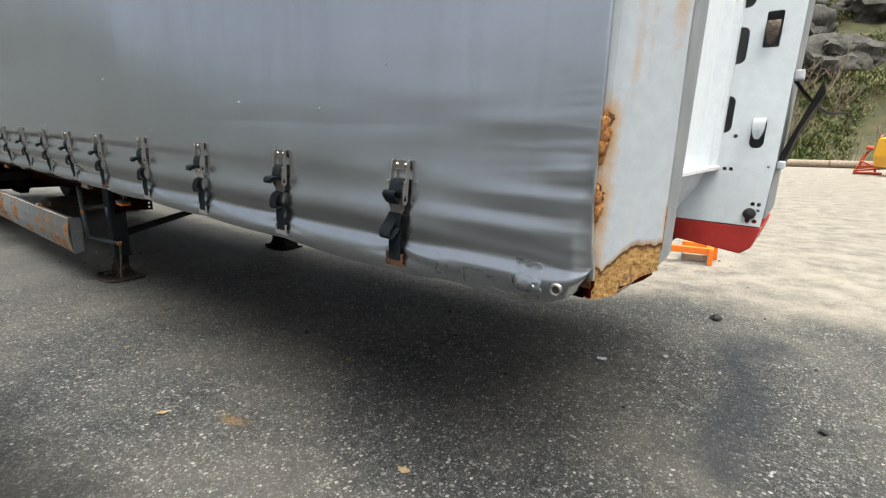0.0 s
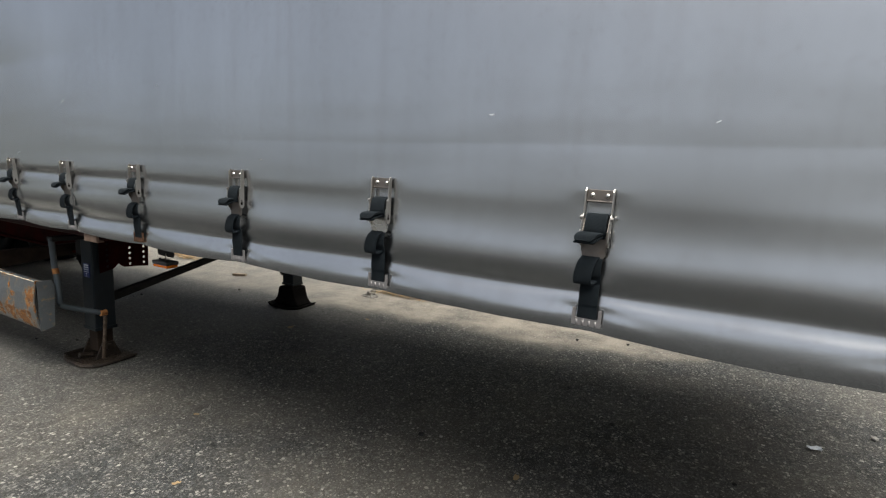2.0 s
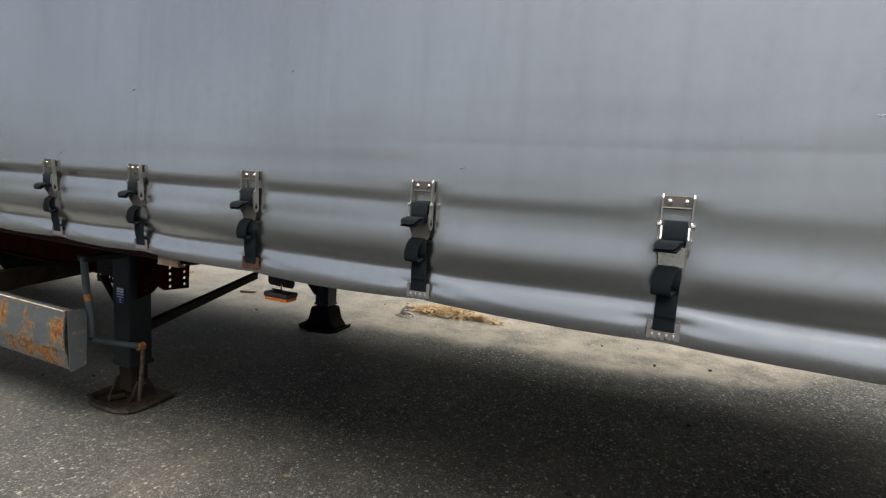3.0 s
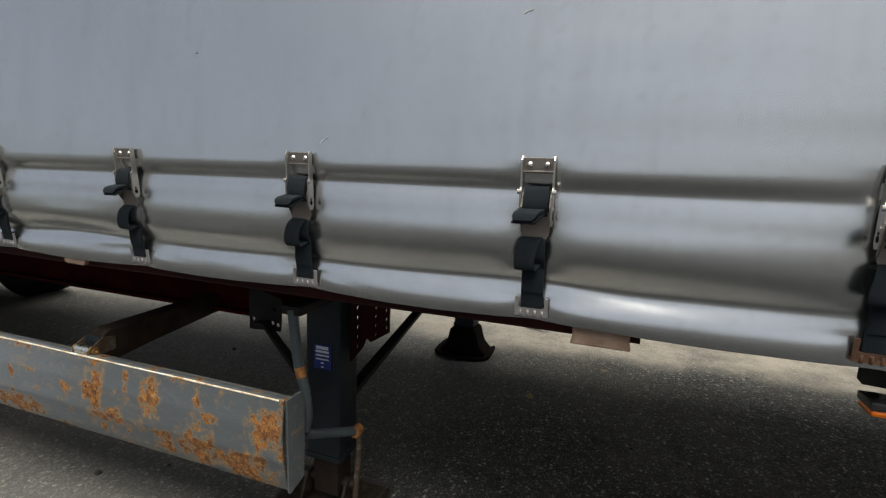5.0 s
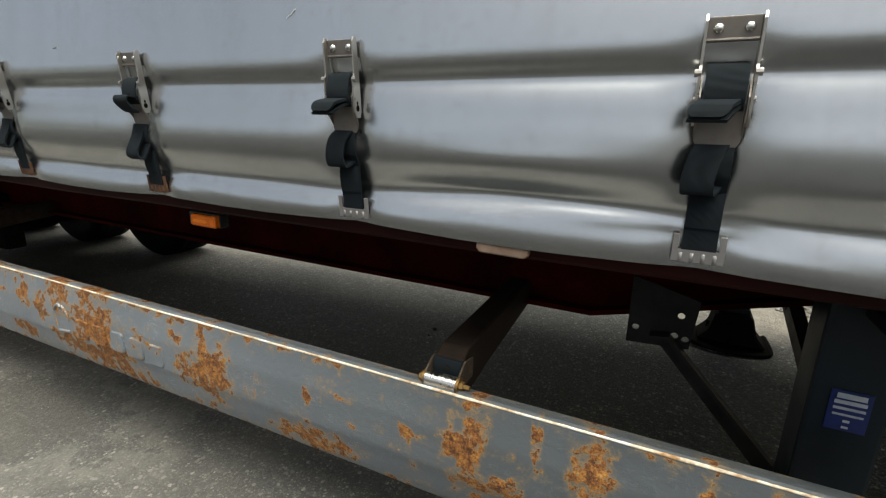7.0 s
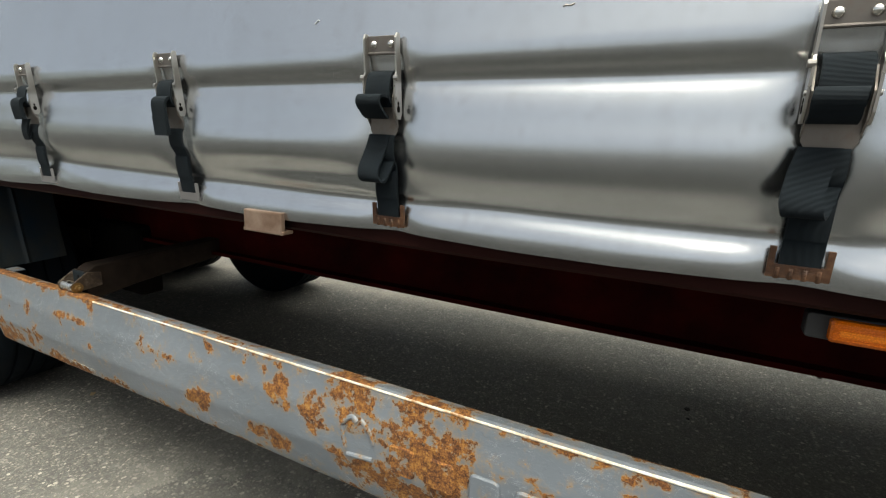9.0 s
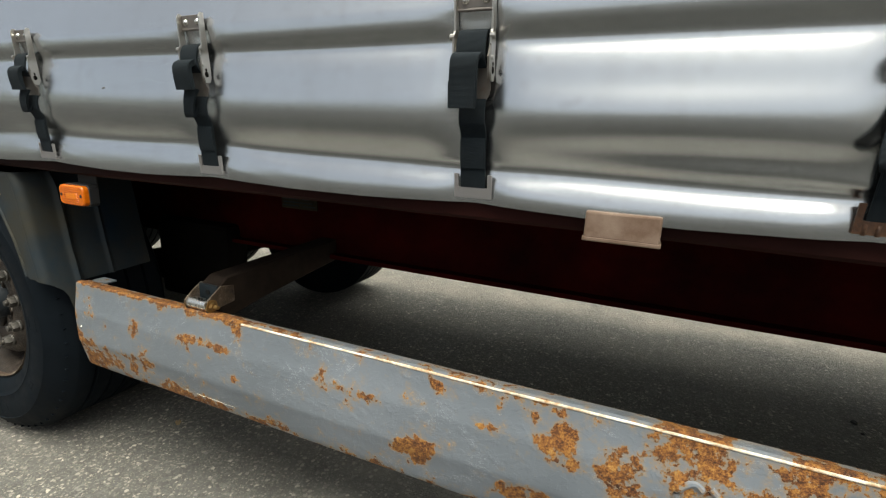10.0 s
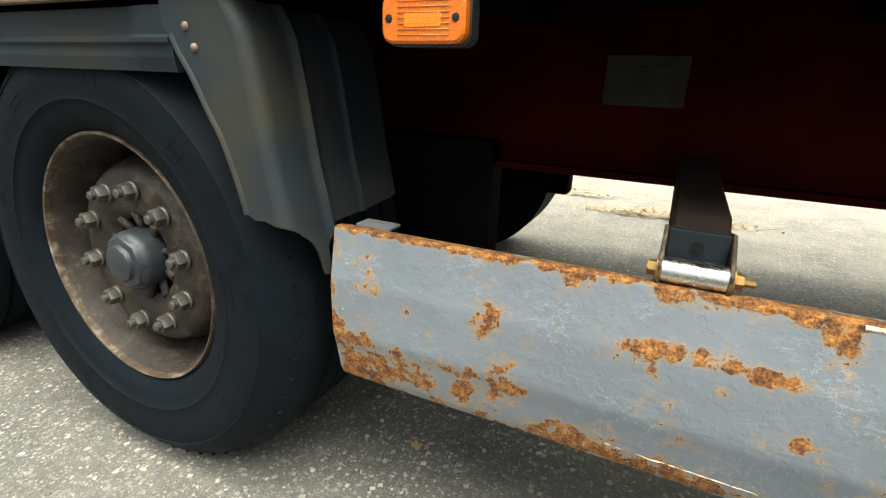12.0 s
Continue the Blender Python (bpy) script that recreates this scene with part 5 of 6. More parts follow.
    if not mirror:
        bm = B()
        box(bm, -3.984, -3.922, y - 0.0585, y - 0.0560, 0.400, 0.480)
        lab = part("sticker", bm, BLUE, leg, "blue maker's sticker with pale unreadable rows")
        for k, (w, h) in enumerate(((0.044, 0.010), (0.048, 0.007), (0.048, 0.005), (0.046, 0.004), (0.010, 0.005), (0.010, 0.004))):
            bm = B()
            zc = 0.470 - 0.0125 * k
            box(bm, -3.953 - w / 2, -3.953 + w / 2, y - 0.0597, y - 0.0583, zc - h / 2, zc + h / 2)
            part("print_bar", bm, PRINT, lab)
        bm = B()
        pts = curve([(-3.936, 0.20, 0.64), (-3.921, 0.20, 0.50), (-3.899, 0.20, 0.415), (-3.893, 0.203, 0.335), (-3.905, 0.215, 0.275), (-3.89, 0.29, 0.238), (-3.842, 0.385, 0.205)], 6)
        tube(bm, pts, 0.0145, 12)
        ck = part("crank_handle", bm, PIPE, leg, "blue-grey crank handle folded beside the leg")
        bm = B()
        tube(bm, [(-3.9162, 0.1998, 0.478), (-3.9085, 0.1998, 0.450)], 0.0153, 12)
        part("rust_band", bm, RUST, ck)
        bm = B()
        tube(bm, curve([(-3.842, 0.385, 0.205), (-3.836, 0.39, 0.17), (-3.838, 0.385, 0.08), (-3.842, 0.375, gz + 0.03)]), 0.0095, 10)
        part("grip_rod", bm, RIMLIP, ck, "bare brown steel grip")
        bm = B()
        lathe(bm, [(0.0001, -0.019), (0.017, -0.018), (0.018, 0.014), (0.0001, 0.016)], 14, (-3.842, 0.387, 0.205))
        part("joint", bm, RUST, ck)
        bm = B()
        box(bm, -3.965, -3.905, 0.19, 0.41, 0.625, 0.65, 0.004)
        part("crank_clip", bm, BLACK, ck)


build_leg(0.422, False)
build_leg(1.93, True)


# ---- marker lamps ----
def build_lamp(x, z, y=0.035, k=1.0):
    h, w, r = 0.0245 * k, 0.049, 0.012 if k == 1.0 else 0.004
    skip = 0.0 if k == 1.0 else 0.020
    bm = B()
    prism(bm, rounded(x - w - 0.0015, x + w + 0.0015, z - h - 0.002, z + h + 0.002, r), 1, y + 0.002, y + 0.024, 0.001)
    lamp = part("marker_lamp", bm, LAMPBODY, trailer, "amber side marker lamp on a black base")
    bm = B()
    prism(bm, rounded(x - w + skip, x + w, z - h, z + h, r), 1, y - 0.012, y + 0.004, 0.003)
    lens = part("lens", bm, AMBER, lamp, "ribbed amber lens")
    bm = B()
    prism(bm, rounded(x - 0.021, x + 0.023, z - 0.009 * k, z + 0.005 * k, 0.003), 1, y - 0.0128, y - 0.008, 0.0008)
    part("reflector", bm, AMBER_PALE, lens, "paler reflector field of the lens")
    for i in range(7):
        bm = B()
        tube(bm, [(x - 0.028, y - 0.0122, z + h * (0.22 * i - 0.66)), (x + 0.032, y - 0.0122, z + h * (0.22 * i - 0.66))], 0.0007, 5)
        part("rib", bm, AMBER, lens)
    for s in (-1, 1) if k == 1.0 else ():
        bm = B()
        lathe(bm, [(0.0001, -0.0135), (0.0040, -0.013), (0.0050, -0.010)], 12, (x + s * 0.039, y, z))
        part("screw", bm, BLACK, lamp)
    bm = B()
    box(bm, x - 0.030, x + 0.045, y + 0.024, y + 0.030, z - 0.02, 0.735, 0.002)
    part("bracket", bm, BLACK, lamp)


build_lamp(-7.416, 0.682)
build_lamp(-5.243, 0.706, 0.066, 0.55)


def build_hanging_lamp():
    bm = B()
    prism(bm, [(-2.745, 0.722), (-2.738, 0.714), (-2.700, 0.712), (-2.693, 0.722), (-2.686, 0.712), (-2.652, 0.712), (-2.645, 0.720), (-2.645, 0.772), (-2.745, 0.772)], 1, 0.060, 0.064)
    p = part("lamp_bracket", bm, BLACK, trailer, "black drilled bracket with a dangling marker lamp")
    bm = B()
    tube(bm, [(-2.690, 0.058, 0.725), (-2.690, 0.056, 0.690)], 0.0025, 6)
    part("cable", bm, DULL, p)
    bm = B()
    box(bm, -2.735, -2.644, 0.030, 0.080, 0.684, 0.698, 0.004)
    tube(bm, [(-2.715, 0.05, 0.697), (-2.715, 0.05, 0.706)], 0.004, 8)
    tube(bm, [(-2.668, 0.05, 0.697), (-2.668, 0.05, 0.703)], 0.004, 8)
    part("lamp_base", bm, LAMPBODY, p)
    bm = B()
    box(bm, -2.733, -2.646, 0.032, 0.078, 0.673, 0.6845, 0.005)
    part("lens", bm, AMBER, p, "amber lens hanging face down")


build_hanging_lamp()


# ---- wheels, axles, mudguards ----
R = 0.468


def build_wheel(xc, far=False):
    s = -1 if far else 1
    zc = ground_z(xc) + R
    yc = 2.2 if far else 0.0
    prof_t = [(0.259, 0.090), (0.278, 0.070), (0.305, 0.062), (0.318, 0.058), (0.320, 0.0555), (0.324, 0.057), (0.345, 0.052), (0.385, 0.052), (0.398, 0.055), (0.400, 0.0525), (0.404, 0.056), (0.415, 0.062), (0.440, 0.080), (0.456, 0.098), (0.464, 0.112)]
    tread = []
    for k in range(5):
        a = 0.118 + k * 0.058
        tread += [(0.4675, a), (0.4675, a + 0.046), (0.457, a + 0.049), (0.457, a + 0.055)]
    back = [(0.46, 0.405), (0.44, 0.42), (0.38, 0.435), (0.30, 0.42), (0.268, 0.40)]
    bm = B()
    lathe(bm, prof_t + tread + back, 72, closed=True)
    for e in bm.edges:
        if len(e.link_faces) == 2 and e.calc_face_angle(0) > 0.6:
            e.smooth = False
    m = pose(xc * U, yc * U, zc * U, 0, 0, 180 if far else 0)
    tyre = part("wheel", bm, TYRE, trailer, "worn black truck tyre on a rusty brown steel rim", at=m)
    bm = B()
    for k in range(60):
        a = 2 * math.pi * k / 60
        r = bmesh.ops.create_cube(bm, size=1)
        bmesh.ops.scale(bm, vec=(0.012, 0.010, 0.0032), verts=r["verts"])
        bmesh.ops.rotate(bm, cent=(0, 0, 0), matrix=Matrix.Rotation(-a, 3, "Y"), verts=r["verts"])
        bmesh.ops.translate(bm, vec=(0.4465 * math.cos(a), 0.0905, 0.4465 * math.sin(a)), verts=r["verts"])
    tagged(part("shoulder_tread", bm, TYRE, tyre), kind="stuff")
    # raised plain bars in place of the sidewall lettering
    rng = random.Random(3)
    for k in range(9 if not far else 0):
        a0 = 2 * math.pi * k / 9 + rng.uniform(-0.05, 0.05)
        wd, r0, r1 = rng.choice((0.05, 0.08, 0.12)), rng.choice((0.345, 0.352)), rng.choice((0.375, 0.382, 0.368))
        bm = B()
        for ra, rb in ((r0, r0 + 0.003), (r1 - 0.003, r1)):
            tube(bm, [(ra * math.cos(a0 + wd * q), 0.0518, ra * math.sin(a0 + wd * q)) for q in (0, 0.33, 0.67, 1)], 0.0006, 5)
        for q in (0, 1):
            tube(bm, [(r * math.cos(a0 + wd * q), 0.0518, r * math.sin(a0 + wd * q)) for r in (r0, r1)], 0.0006, 5)
        part("sidewall_mark", bm, TYRE, tyre)
    bm = B()
    lathe(bm, [(0.2545, 0.086), (0.2555, 0.080), (0.259, 0.078), (0.262, 0.083), (0.262, 0.104), (0.258, 0.106), (0.2545, 0.098)], 64, closed=True)
    part("rim_lip", bm, RIMLIP, tyre, "worn bright rim edge")
    bm = B()
    lathe(bm, [(0.257, 0.092), (0.249, 0.100), (0.238, 0.150), (0.222, 0.200), (0.215, 0.26), (0.215, 0.38)], 64, cap=False)
    part("rim_well", bm, RIM, tyre, "rusty brown rim well")
    bm = B()
    disc = [(0.085, 0.135), (0.100, 0.121), (0.120, 0.119), (0.165, 0.119), (0.183, 0.124), (0.196, 0.140), (0.206, 0.170), (0.216, 0.205), (0.205, 0.205), (0.185, 0.15), (0.165, 0.134), (0.12, 0.134), (0.09, 0.145)]
    lathe(bm, disc, 64, closed=True)
    part("wheel_disc", bm, RIM, tyre, "rusty brown wheel disc")
    bm = B()
    lathe(bm, [(0.0001, 0.16), (0.06, 0.158), (0.088, 0.150), (0.09, 0.17)], 32)
    for k in range(10):
        a = 2 * math.pi * (k + 0.5) / 10
        rb = B()
        tube(rb, [(0.05 * math.cos(a), 0.140, 0.05 * math.sin(a)), (0.096 * math.cos(a), 0.126, 0.096 * math.sin(a))], 0.009, 6)
        part("hub_rib", rb, RIM, tyre)
    part("hub_flange", bm, UNDER, tyre)
    bm = B()
    lathe(bm, [(0.0001, 0.069), (0.030, 0.0695), (0.038, 0.072), (0.041, 0.080), (0.054, 0.083), (0.060, 0.092), (0.062, 0.150), (0.066, 0.153)], 8)
    cap = part("hub_cap", bm, HUB, tyre, "grey plastic hub cap")
    bm = B()
    lathe(bm, [(0.052, 0.086), (0.0585, 0.091), (0.063, 0.105), (0.064, 0.150)], 32, cap=False)
    part("hub_ring", bm, HUB, cap)
    for k in range(10):
        a = 2 * math.pi * (k + 0.28) / 10
        cx, cz = 0.147 * math.cos(a), 0.147 * math.sin(a)
        bm = B()
        lathe(bm, [(0.0195, 0.119), (0.0205, 0.113), (0.018, 0.110)], 18, (cx, 0, cz))
        lathe(bm, [(0.0185, 0.112), (0.0185, 0.096), (0.0155, 0.091)], 6, (cx, 0, cz))
        lathe(bm, [(0.0095, 0.095), (0.0095, 0.083), (0.007, 0.081)], 10, (cx, 0, cz))
        part("wheel_nut", bm, NUT, tyre)
    return zc


AXLES = (-8.127, -9.276, -10.425)
for xa in AXLES:
    zc = build_wheel(xa)
    build_wheel(xa, True)
    bm = B()
    tube(bm, [(xa, 0.30, zc), (xa, 1.90, zc)], 0.062, 16)
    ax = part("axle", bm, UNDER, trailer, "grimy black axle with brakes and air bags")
    for y in (0.40, 1.80):
        bm = B()
        lathe(bm, [(0.17, y - 0.05), (0.17, y + 0.03)], 24, (xa, 0, zc))
        part("brake_drum", bm, UNDER, ax)
    for y in (0.62, 1.58):
        bm = B()
        box(bm, xa - 0.10, xa + 0.42, y - 0.04, y + 0.04, zc - 0.01, zc + 0.05, 0.01)
        part("spring_arm", bm, UNDER, ax)
        bm = B()
        box(bm, xa + 0.22, xa + 0.60, y - 0.05, y + 0.05, zc - 0.06, 0.5, 0.02)
        part("hanger", bm, UNDER, ax)
        bm = B()
        tube(bm, [(xa - 0.12, y, zc + 0.05), (xa - 0.12, y, 0.47)], 0.11, 16)
        part("air_bag", bm, UNDER, ax)
    for y in (0.72, 1.48):
        bm = B()
        tube(bm, [(xa + 0.16, y, zc - 0.02), (xa + 0.34, y, zc + 0.04)], 0.06, 12)
        part("brake_chamber", bm, UNDER, ax)


def build_mudguard():
    y = 0.040
    # top strip over the wheels with a pressed rib
    bm = B()
    prof = [(0.055, 0.622), (0.044, 0.620), (0.040, 0.640), (0.040, 0.655), (0.034, 0.660), (0.034, 0.666), (0.040, 0.671), (0.041, 0.708), (0.055, 0.712)]
    prism(bm, prof, 0, -11.0, -7.822)
    mg = part("mudguard", bm, FENDER, trailer, "dull blue-grey plastic mudguard, stained brown")
    for xj in (-7.905,):
        bm = B()
        prism(bm, [(a - 0.003, b) for a, b in prof], 0, xj - 0.004, -7.823)
        part("joint_strip", bm, LEG, mg)
    # front quarter: side cheek, then the face that wraps over the tyre
    arch = [(-7.8185, 0.669), (-7.806, 0.645), (-7.784, 0.612), (-7.763, 0.571), (-7.741, 0.533), (-7.725, 0.491), (-7.7135, 0.455), (-7.706, 0.426)]
    front_z = [0.30, 0.412, 0.452, 0.491, 0.551, 0.622, 0.683, 0.716]
    front_x = [-7.608, -7.632, -7.640, -7.650, -7.660, -7.672, -7.686, -7.709]

    def face_x(z):
        return float(np.interp(z, front_z, front_x))
    cheek = [(x, z) for x, z, _ in curve([(a, b, 0) for a, b in arch], 3)]
    cheek += [(-7.690, 0.419), (-7.672, 0.421)] + [(face_x(z) - 0.022, z) for z in (0.416, 0.452, 0.491, 0.551, 0.622, 0.683, 0.716)] + [(-7.835, 0.716), (-7.835, 0.680)]
    bm = B()
    prism(bm, cheek, 1, y - 0.006, y + 0.004)
    part("side_cheek", bm, FENDER, mg)
    bm = B()
    tube(bm, [(a, y - 0.006, b) for a, b in cheek[:22]], 0.0045, 8)
    part("arch_bead", bm, FENDER, mg, "rolled bead round the wheel arch")
    bm = B()
    cols = []
    corner = [(-0.022 + 0.022 * math.sin(q), -0.006 + 0.022 * (1 - math.cos(q))) for q in np.linspace(0, math.pi / 2, 8)]
    across = corner + [(0.0, 0.016 + 0.004 * k) for k in range(1, 76)]
    for j, (xo, yo) in enumerate(across):
        yy = y + yo
        zb = float(np.interp(yy, [0.034, 0.050, 0.068, 0.080, 0.088, 0.092, 0.108, 0.112, 0.125, 0.15, 0.45], [0.416, 0.408, 0.394, 0.382, 0.365, 0.330, 0.326, 0.368, 0.396, 0.400, 0.405])) + 0.002 * noise.noise((j * 0.7, 0, 1))
        rib = 0.010 * math.exp(-((yy - 0.125) / 0.007) ** 2) - 0.006 * min(1.0, max(0.0, (yy - 0.13) / 0.02)) + 0.007 * math.exp(-((yy - 0.225) / 0.006) ** 2) - 0.10 * max(0.0, yy - 0.24)
        cols.append([bm.verts.new((face_x(zb + (0.716 - zb) * k / 16) + xo + rib, yy, zb + (0.716 - zb) * k / 16)) for k in range(17)])
    for a, b in zip(cols, cols[1:]):
        for k in range(len(a) - 1):
            bm.faces.new((a[k], b[k], b[k + 1], a[k + 1])).smooth = True
    bmesh.ops.recalc_face_normals(bm, faces=bm.faces[:])
    geo = bmesh.ops.extrude_face_region(bm, geom=bm.faces[:])
    bmesh.ops.translate(bm, vec=(-0.006, 0.003, 0), verts=[g for g in geo["geom"] if isinstance(g, bmesh.types.BMVert)])
    bmesh.ops.recalc_face_normals(bm, faces=bm.faces[:])
    part("front_face", bm, FENDER, mg, "curved front face with moulded ribs and a torn foot")
    for x, z in ((-7.787, 0.680), (-7.774, 0.653)):
        bm = B()
        lathe(bm, [(0.0001, -0.0105), (0.003, -0.0102), (0.0056, -0.008), (0.0062, -0.005)], 16, (x, y, z))
        part("screw", bm, TAG, mg)
    # brown rail cover above
    bm = B()
    box(bm, -11.0, -7.90, 0.012, 0.030, 0.716, 0.756, 0.003)
    part("rail_cover", bm, TAG, mg, "rust-stained rail plate")


build_mudguard()


# ---- curtain details: eyelet, torn patch, scuffs ----
def build_curtain_details():
    bm = B()
    pts = [(-0.079 + 0.011 * math.cos(a), -curtain_out(-0.07, 0.81) - 0.003, 0.808 + 0.011 * math.sin(a)) for a in np.linspace(0, 2 * math.pi, 25)]
    tube(bm, pts, 0.0035, 8)
    e = part("eyelet", bm, STEEL, curtain, "brass-centred steel eyelet")
    bm = B()
    lathe(bm, [(0.0001, -0.003), (0.008, -0.004), (0.010, -0.002)], 16, (-0.079, -curtain_out(-0.07, 0.81), 0.808))
    part("eyelet_core", bm, RIM, curtain)
    bm = B()
    n = 12
    rows = []
    for i in range(n + 1):
        for_x = -0.178 + 0.060 * i / n
        col = []
        for k in range(n + 1):
            z = 0.792 + 0.064 * k / n + 0.004 * noise.noise((i * 0.5, k * 0.4, 2))
            x = for_x + 0.006 * noise.noise((k * 0.5, i * 0.3, 5))
            col.append(bm.verts.new((x, -curtain_out(x, z) - 0.0022 - 0.0030 * abs(noise.noise((i * 0.30, k * 0.30, 8))) * (1.5 - k / n), z)))
        rows.append(col)
    for a, b in zip(rows, rows[1:]):
        for k in range(n):
            bm.faces.new((a[k], b[k], b[k + 1], a[k + 1])).smooth = True
    geo = bmesh.ops.extrude_face_region(bm, geom=bm.faces[:])
    bmesh.ops.translate(bm, vec=(0, 0.003, 0), verts=[g for g in geo["geom"] if isinstance(g, bmesh.types.BMVert)])
    bmesh.ops.recalc_face_normals(bm, faces=bm.faces[:])
    part("torn_patch", bm, TARP, curtain, "crumpled torn repair patch")
    # torn edges and ground-in dirt along the front of the hem
    tears = [[(-0.180, 0.858), (-0.176, 0.835), (-0.179, 0.812), (-0.172, 0.793), (-0.150, 0.789), (-0.120, 0.792)], [(-0.178, 0.858), (-0.150, 0.855), (-0.132, 0.858)], [(-0.404, 0.816), (-0.406, 0.804), (-0.409, 0.790)],
             [(-0.316, 0.776), (-0.318, 0.795), (-0.321, 0.810), (-0.295, 0.812), (-0.272, 0.812)], [(-0.345, 0.792), (-0.336, 0.797), (-0.333, 0.808)], [(-0.253, 0.801), (-0.238, 0.803)], [(-0.375, 0.800), (-0.374, 0.810)], [(-0.165, 0.800), (-0.155, 0.796), (-0.148, 0.803)]]
    for k, pts in enumerate(tears):
        line = [(x, z + 0.0012 * noise.noise((x * 180, k, 0))) for x, z, _ in curve([(a, b, 0) for a, b in pts], 6)]
        bm = B()
        tube(bm, [(x + max(0.0, 1 + x / 0.35) * edge_x(z), -curtain_out(x, z) - 0.0014, z) for x, z in line], [0.0003 + 0.0013 * max(0.0, noise.noise((x * 160, z * 160, k))) for x, z in line], 5)
        part("tear", bm, UNDER, curtain, "dark torn edge in the tarpaulin")
    for cx, cz, rx, rz in ((-0.225, 0.772, 0.030, 0.005), (-0.17, 0.771, 0.022, 0.004), (-0.13, 0.776, 0.020, 0.006), (-0.11, 0.779, 0.012, 0.004), (-0.40, 0.782, 0.008, 0.004)):
        bm = B()
        ring = []
        for k in range(22):
            a = 2 * math.pi * k / 22
            q = 1 + 0.5 * noise.noise((math.cos(a) * 2, math.sin(a) * 2, cx * 40))
            x, z = cx + rx * q * math.cos(a), cz + rz * q * math.sin(a)
            ring.append(bm.verts.new((x + max(0.0, 1 + x / 0.35) * edge_x(z), -curtain_out(x, max(z, 0.764)) - 0.0016, z)))
        f = bm.faces.new(ring)
        bmesh.ops.triangulate(bm, faces=[f])
        geo = bmesh.ops.extrude_face_region(bm, geom=bm.faces[:])
        bmesh.ops.translate(bm, vec=(0, 0.0012, 0), verts=[v for v in geo["geom"] if isinstance(v, bmesh.types.BMVert)])
        bmesh.ops.recalc_face_normals(bm, faces=bm.faces[:])
        part("dirt_smear", bm, GRIT, curtain, "ground-in dirt on the hem")


build_curtain_details()


def build_scuffs():
    rng = random.Random(9)
    for x, z, ln in ((-3.30, 1.30, 0.016), (-1.35, 1.21, 0.012), (-2.62, 1.33, 0.008), (-4.05, 1.27, 0.006), (-0.9, 1.19, 0.007), (-6.0, 1.085, 0.012), (-4.9, 1.10, 0.02), (-5.6, 1.075, 0.014),
                     (-7.2, 0.93, 0.008), (-0.62, 1.30, 0.008), (-3.7, 1.08, 0.02), (-2.1, 1.09, 0.016)):
        a = rng.uniform(0.1, 0.6)
        pts = []
        for j in range(5):
            t = j / 4 - 0.5
            px, pz = x + ln * t * math.cos(a), z + ln * t * math.sin(a) + 0.0015 * rng.uniform(-1, 1)
            pts.append((px, -curtain_out(px, pz) - 0.0006, pz))
        bm = B()
        tube(bm, pts, 0.0008, 5)
        part("scuff", bm, PRINT if rng.random() < 0.6 else DULL, curtain)


build_scuffs()


# ---- loose things on the ground ----
def blob(bm, r, seed, squash=0.6, rough=0.45):
    q = bmesh.ops.create_icosphere(bm, subdivisions=2, radius=r)
    for v in q["verts"]:
        v.co *= 1 + rough * noise.noise(v.co * (1.3 / r) + Vector((seed, seed * 2.3, 0)))
        v.co.z *= squash
    return q


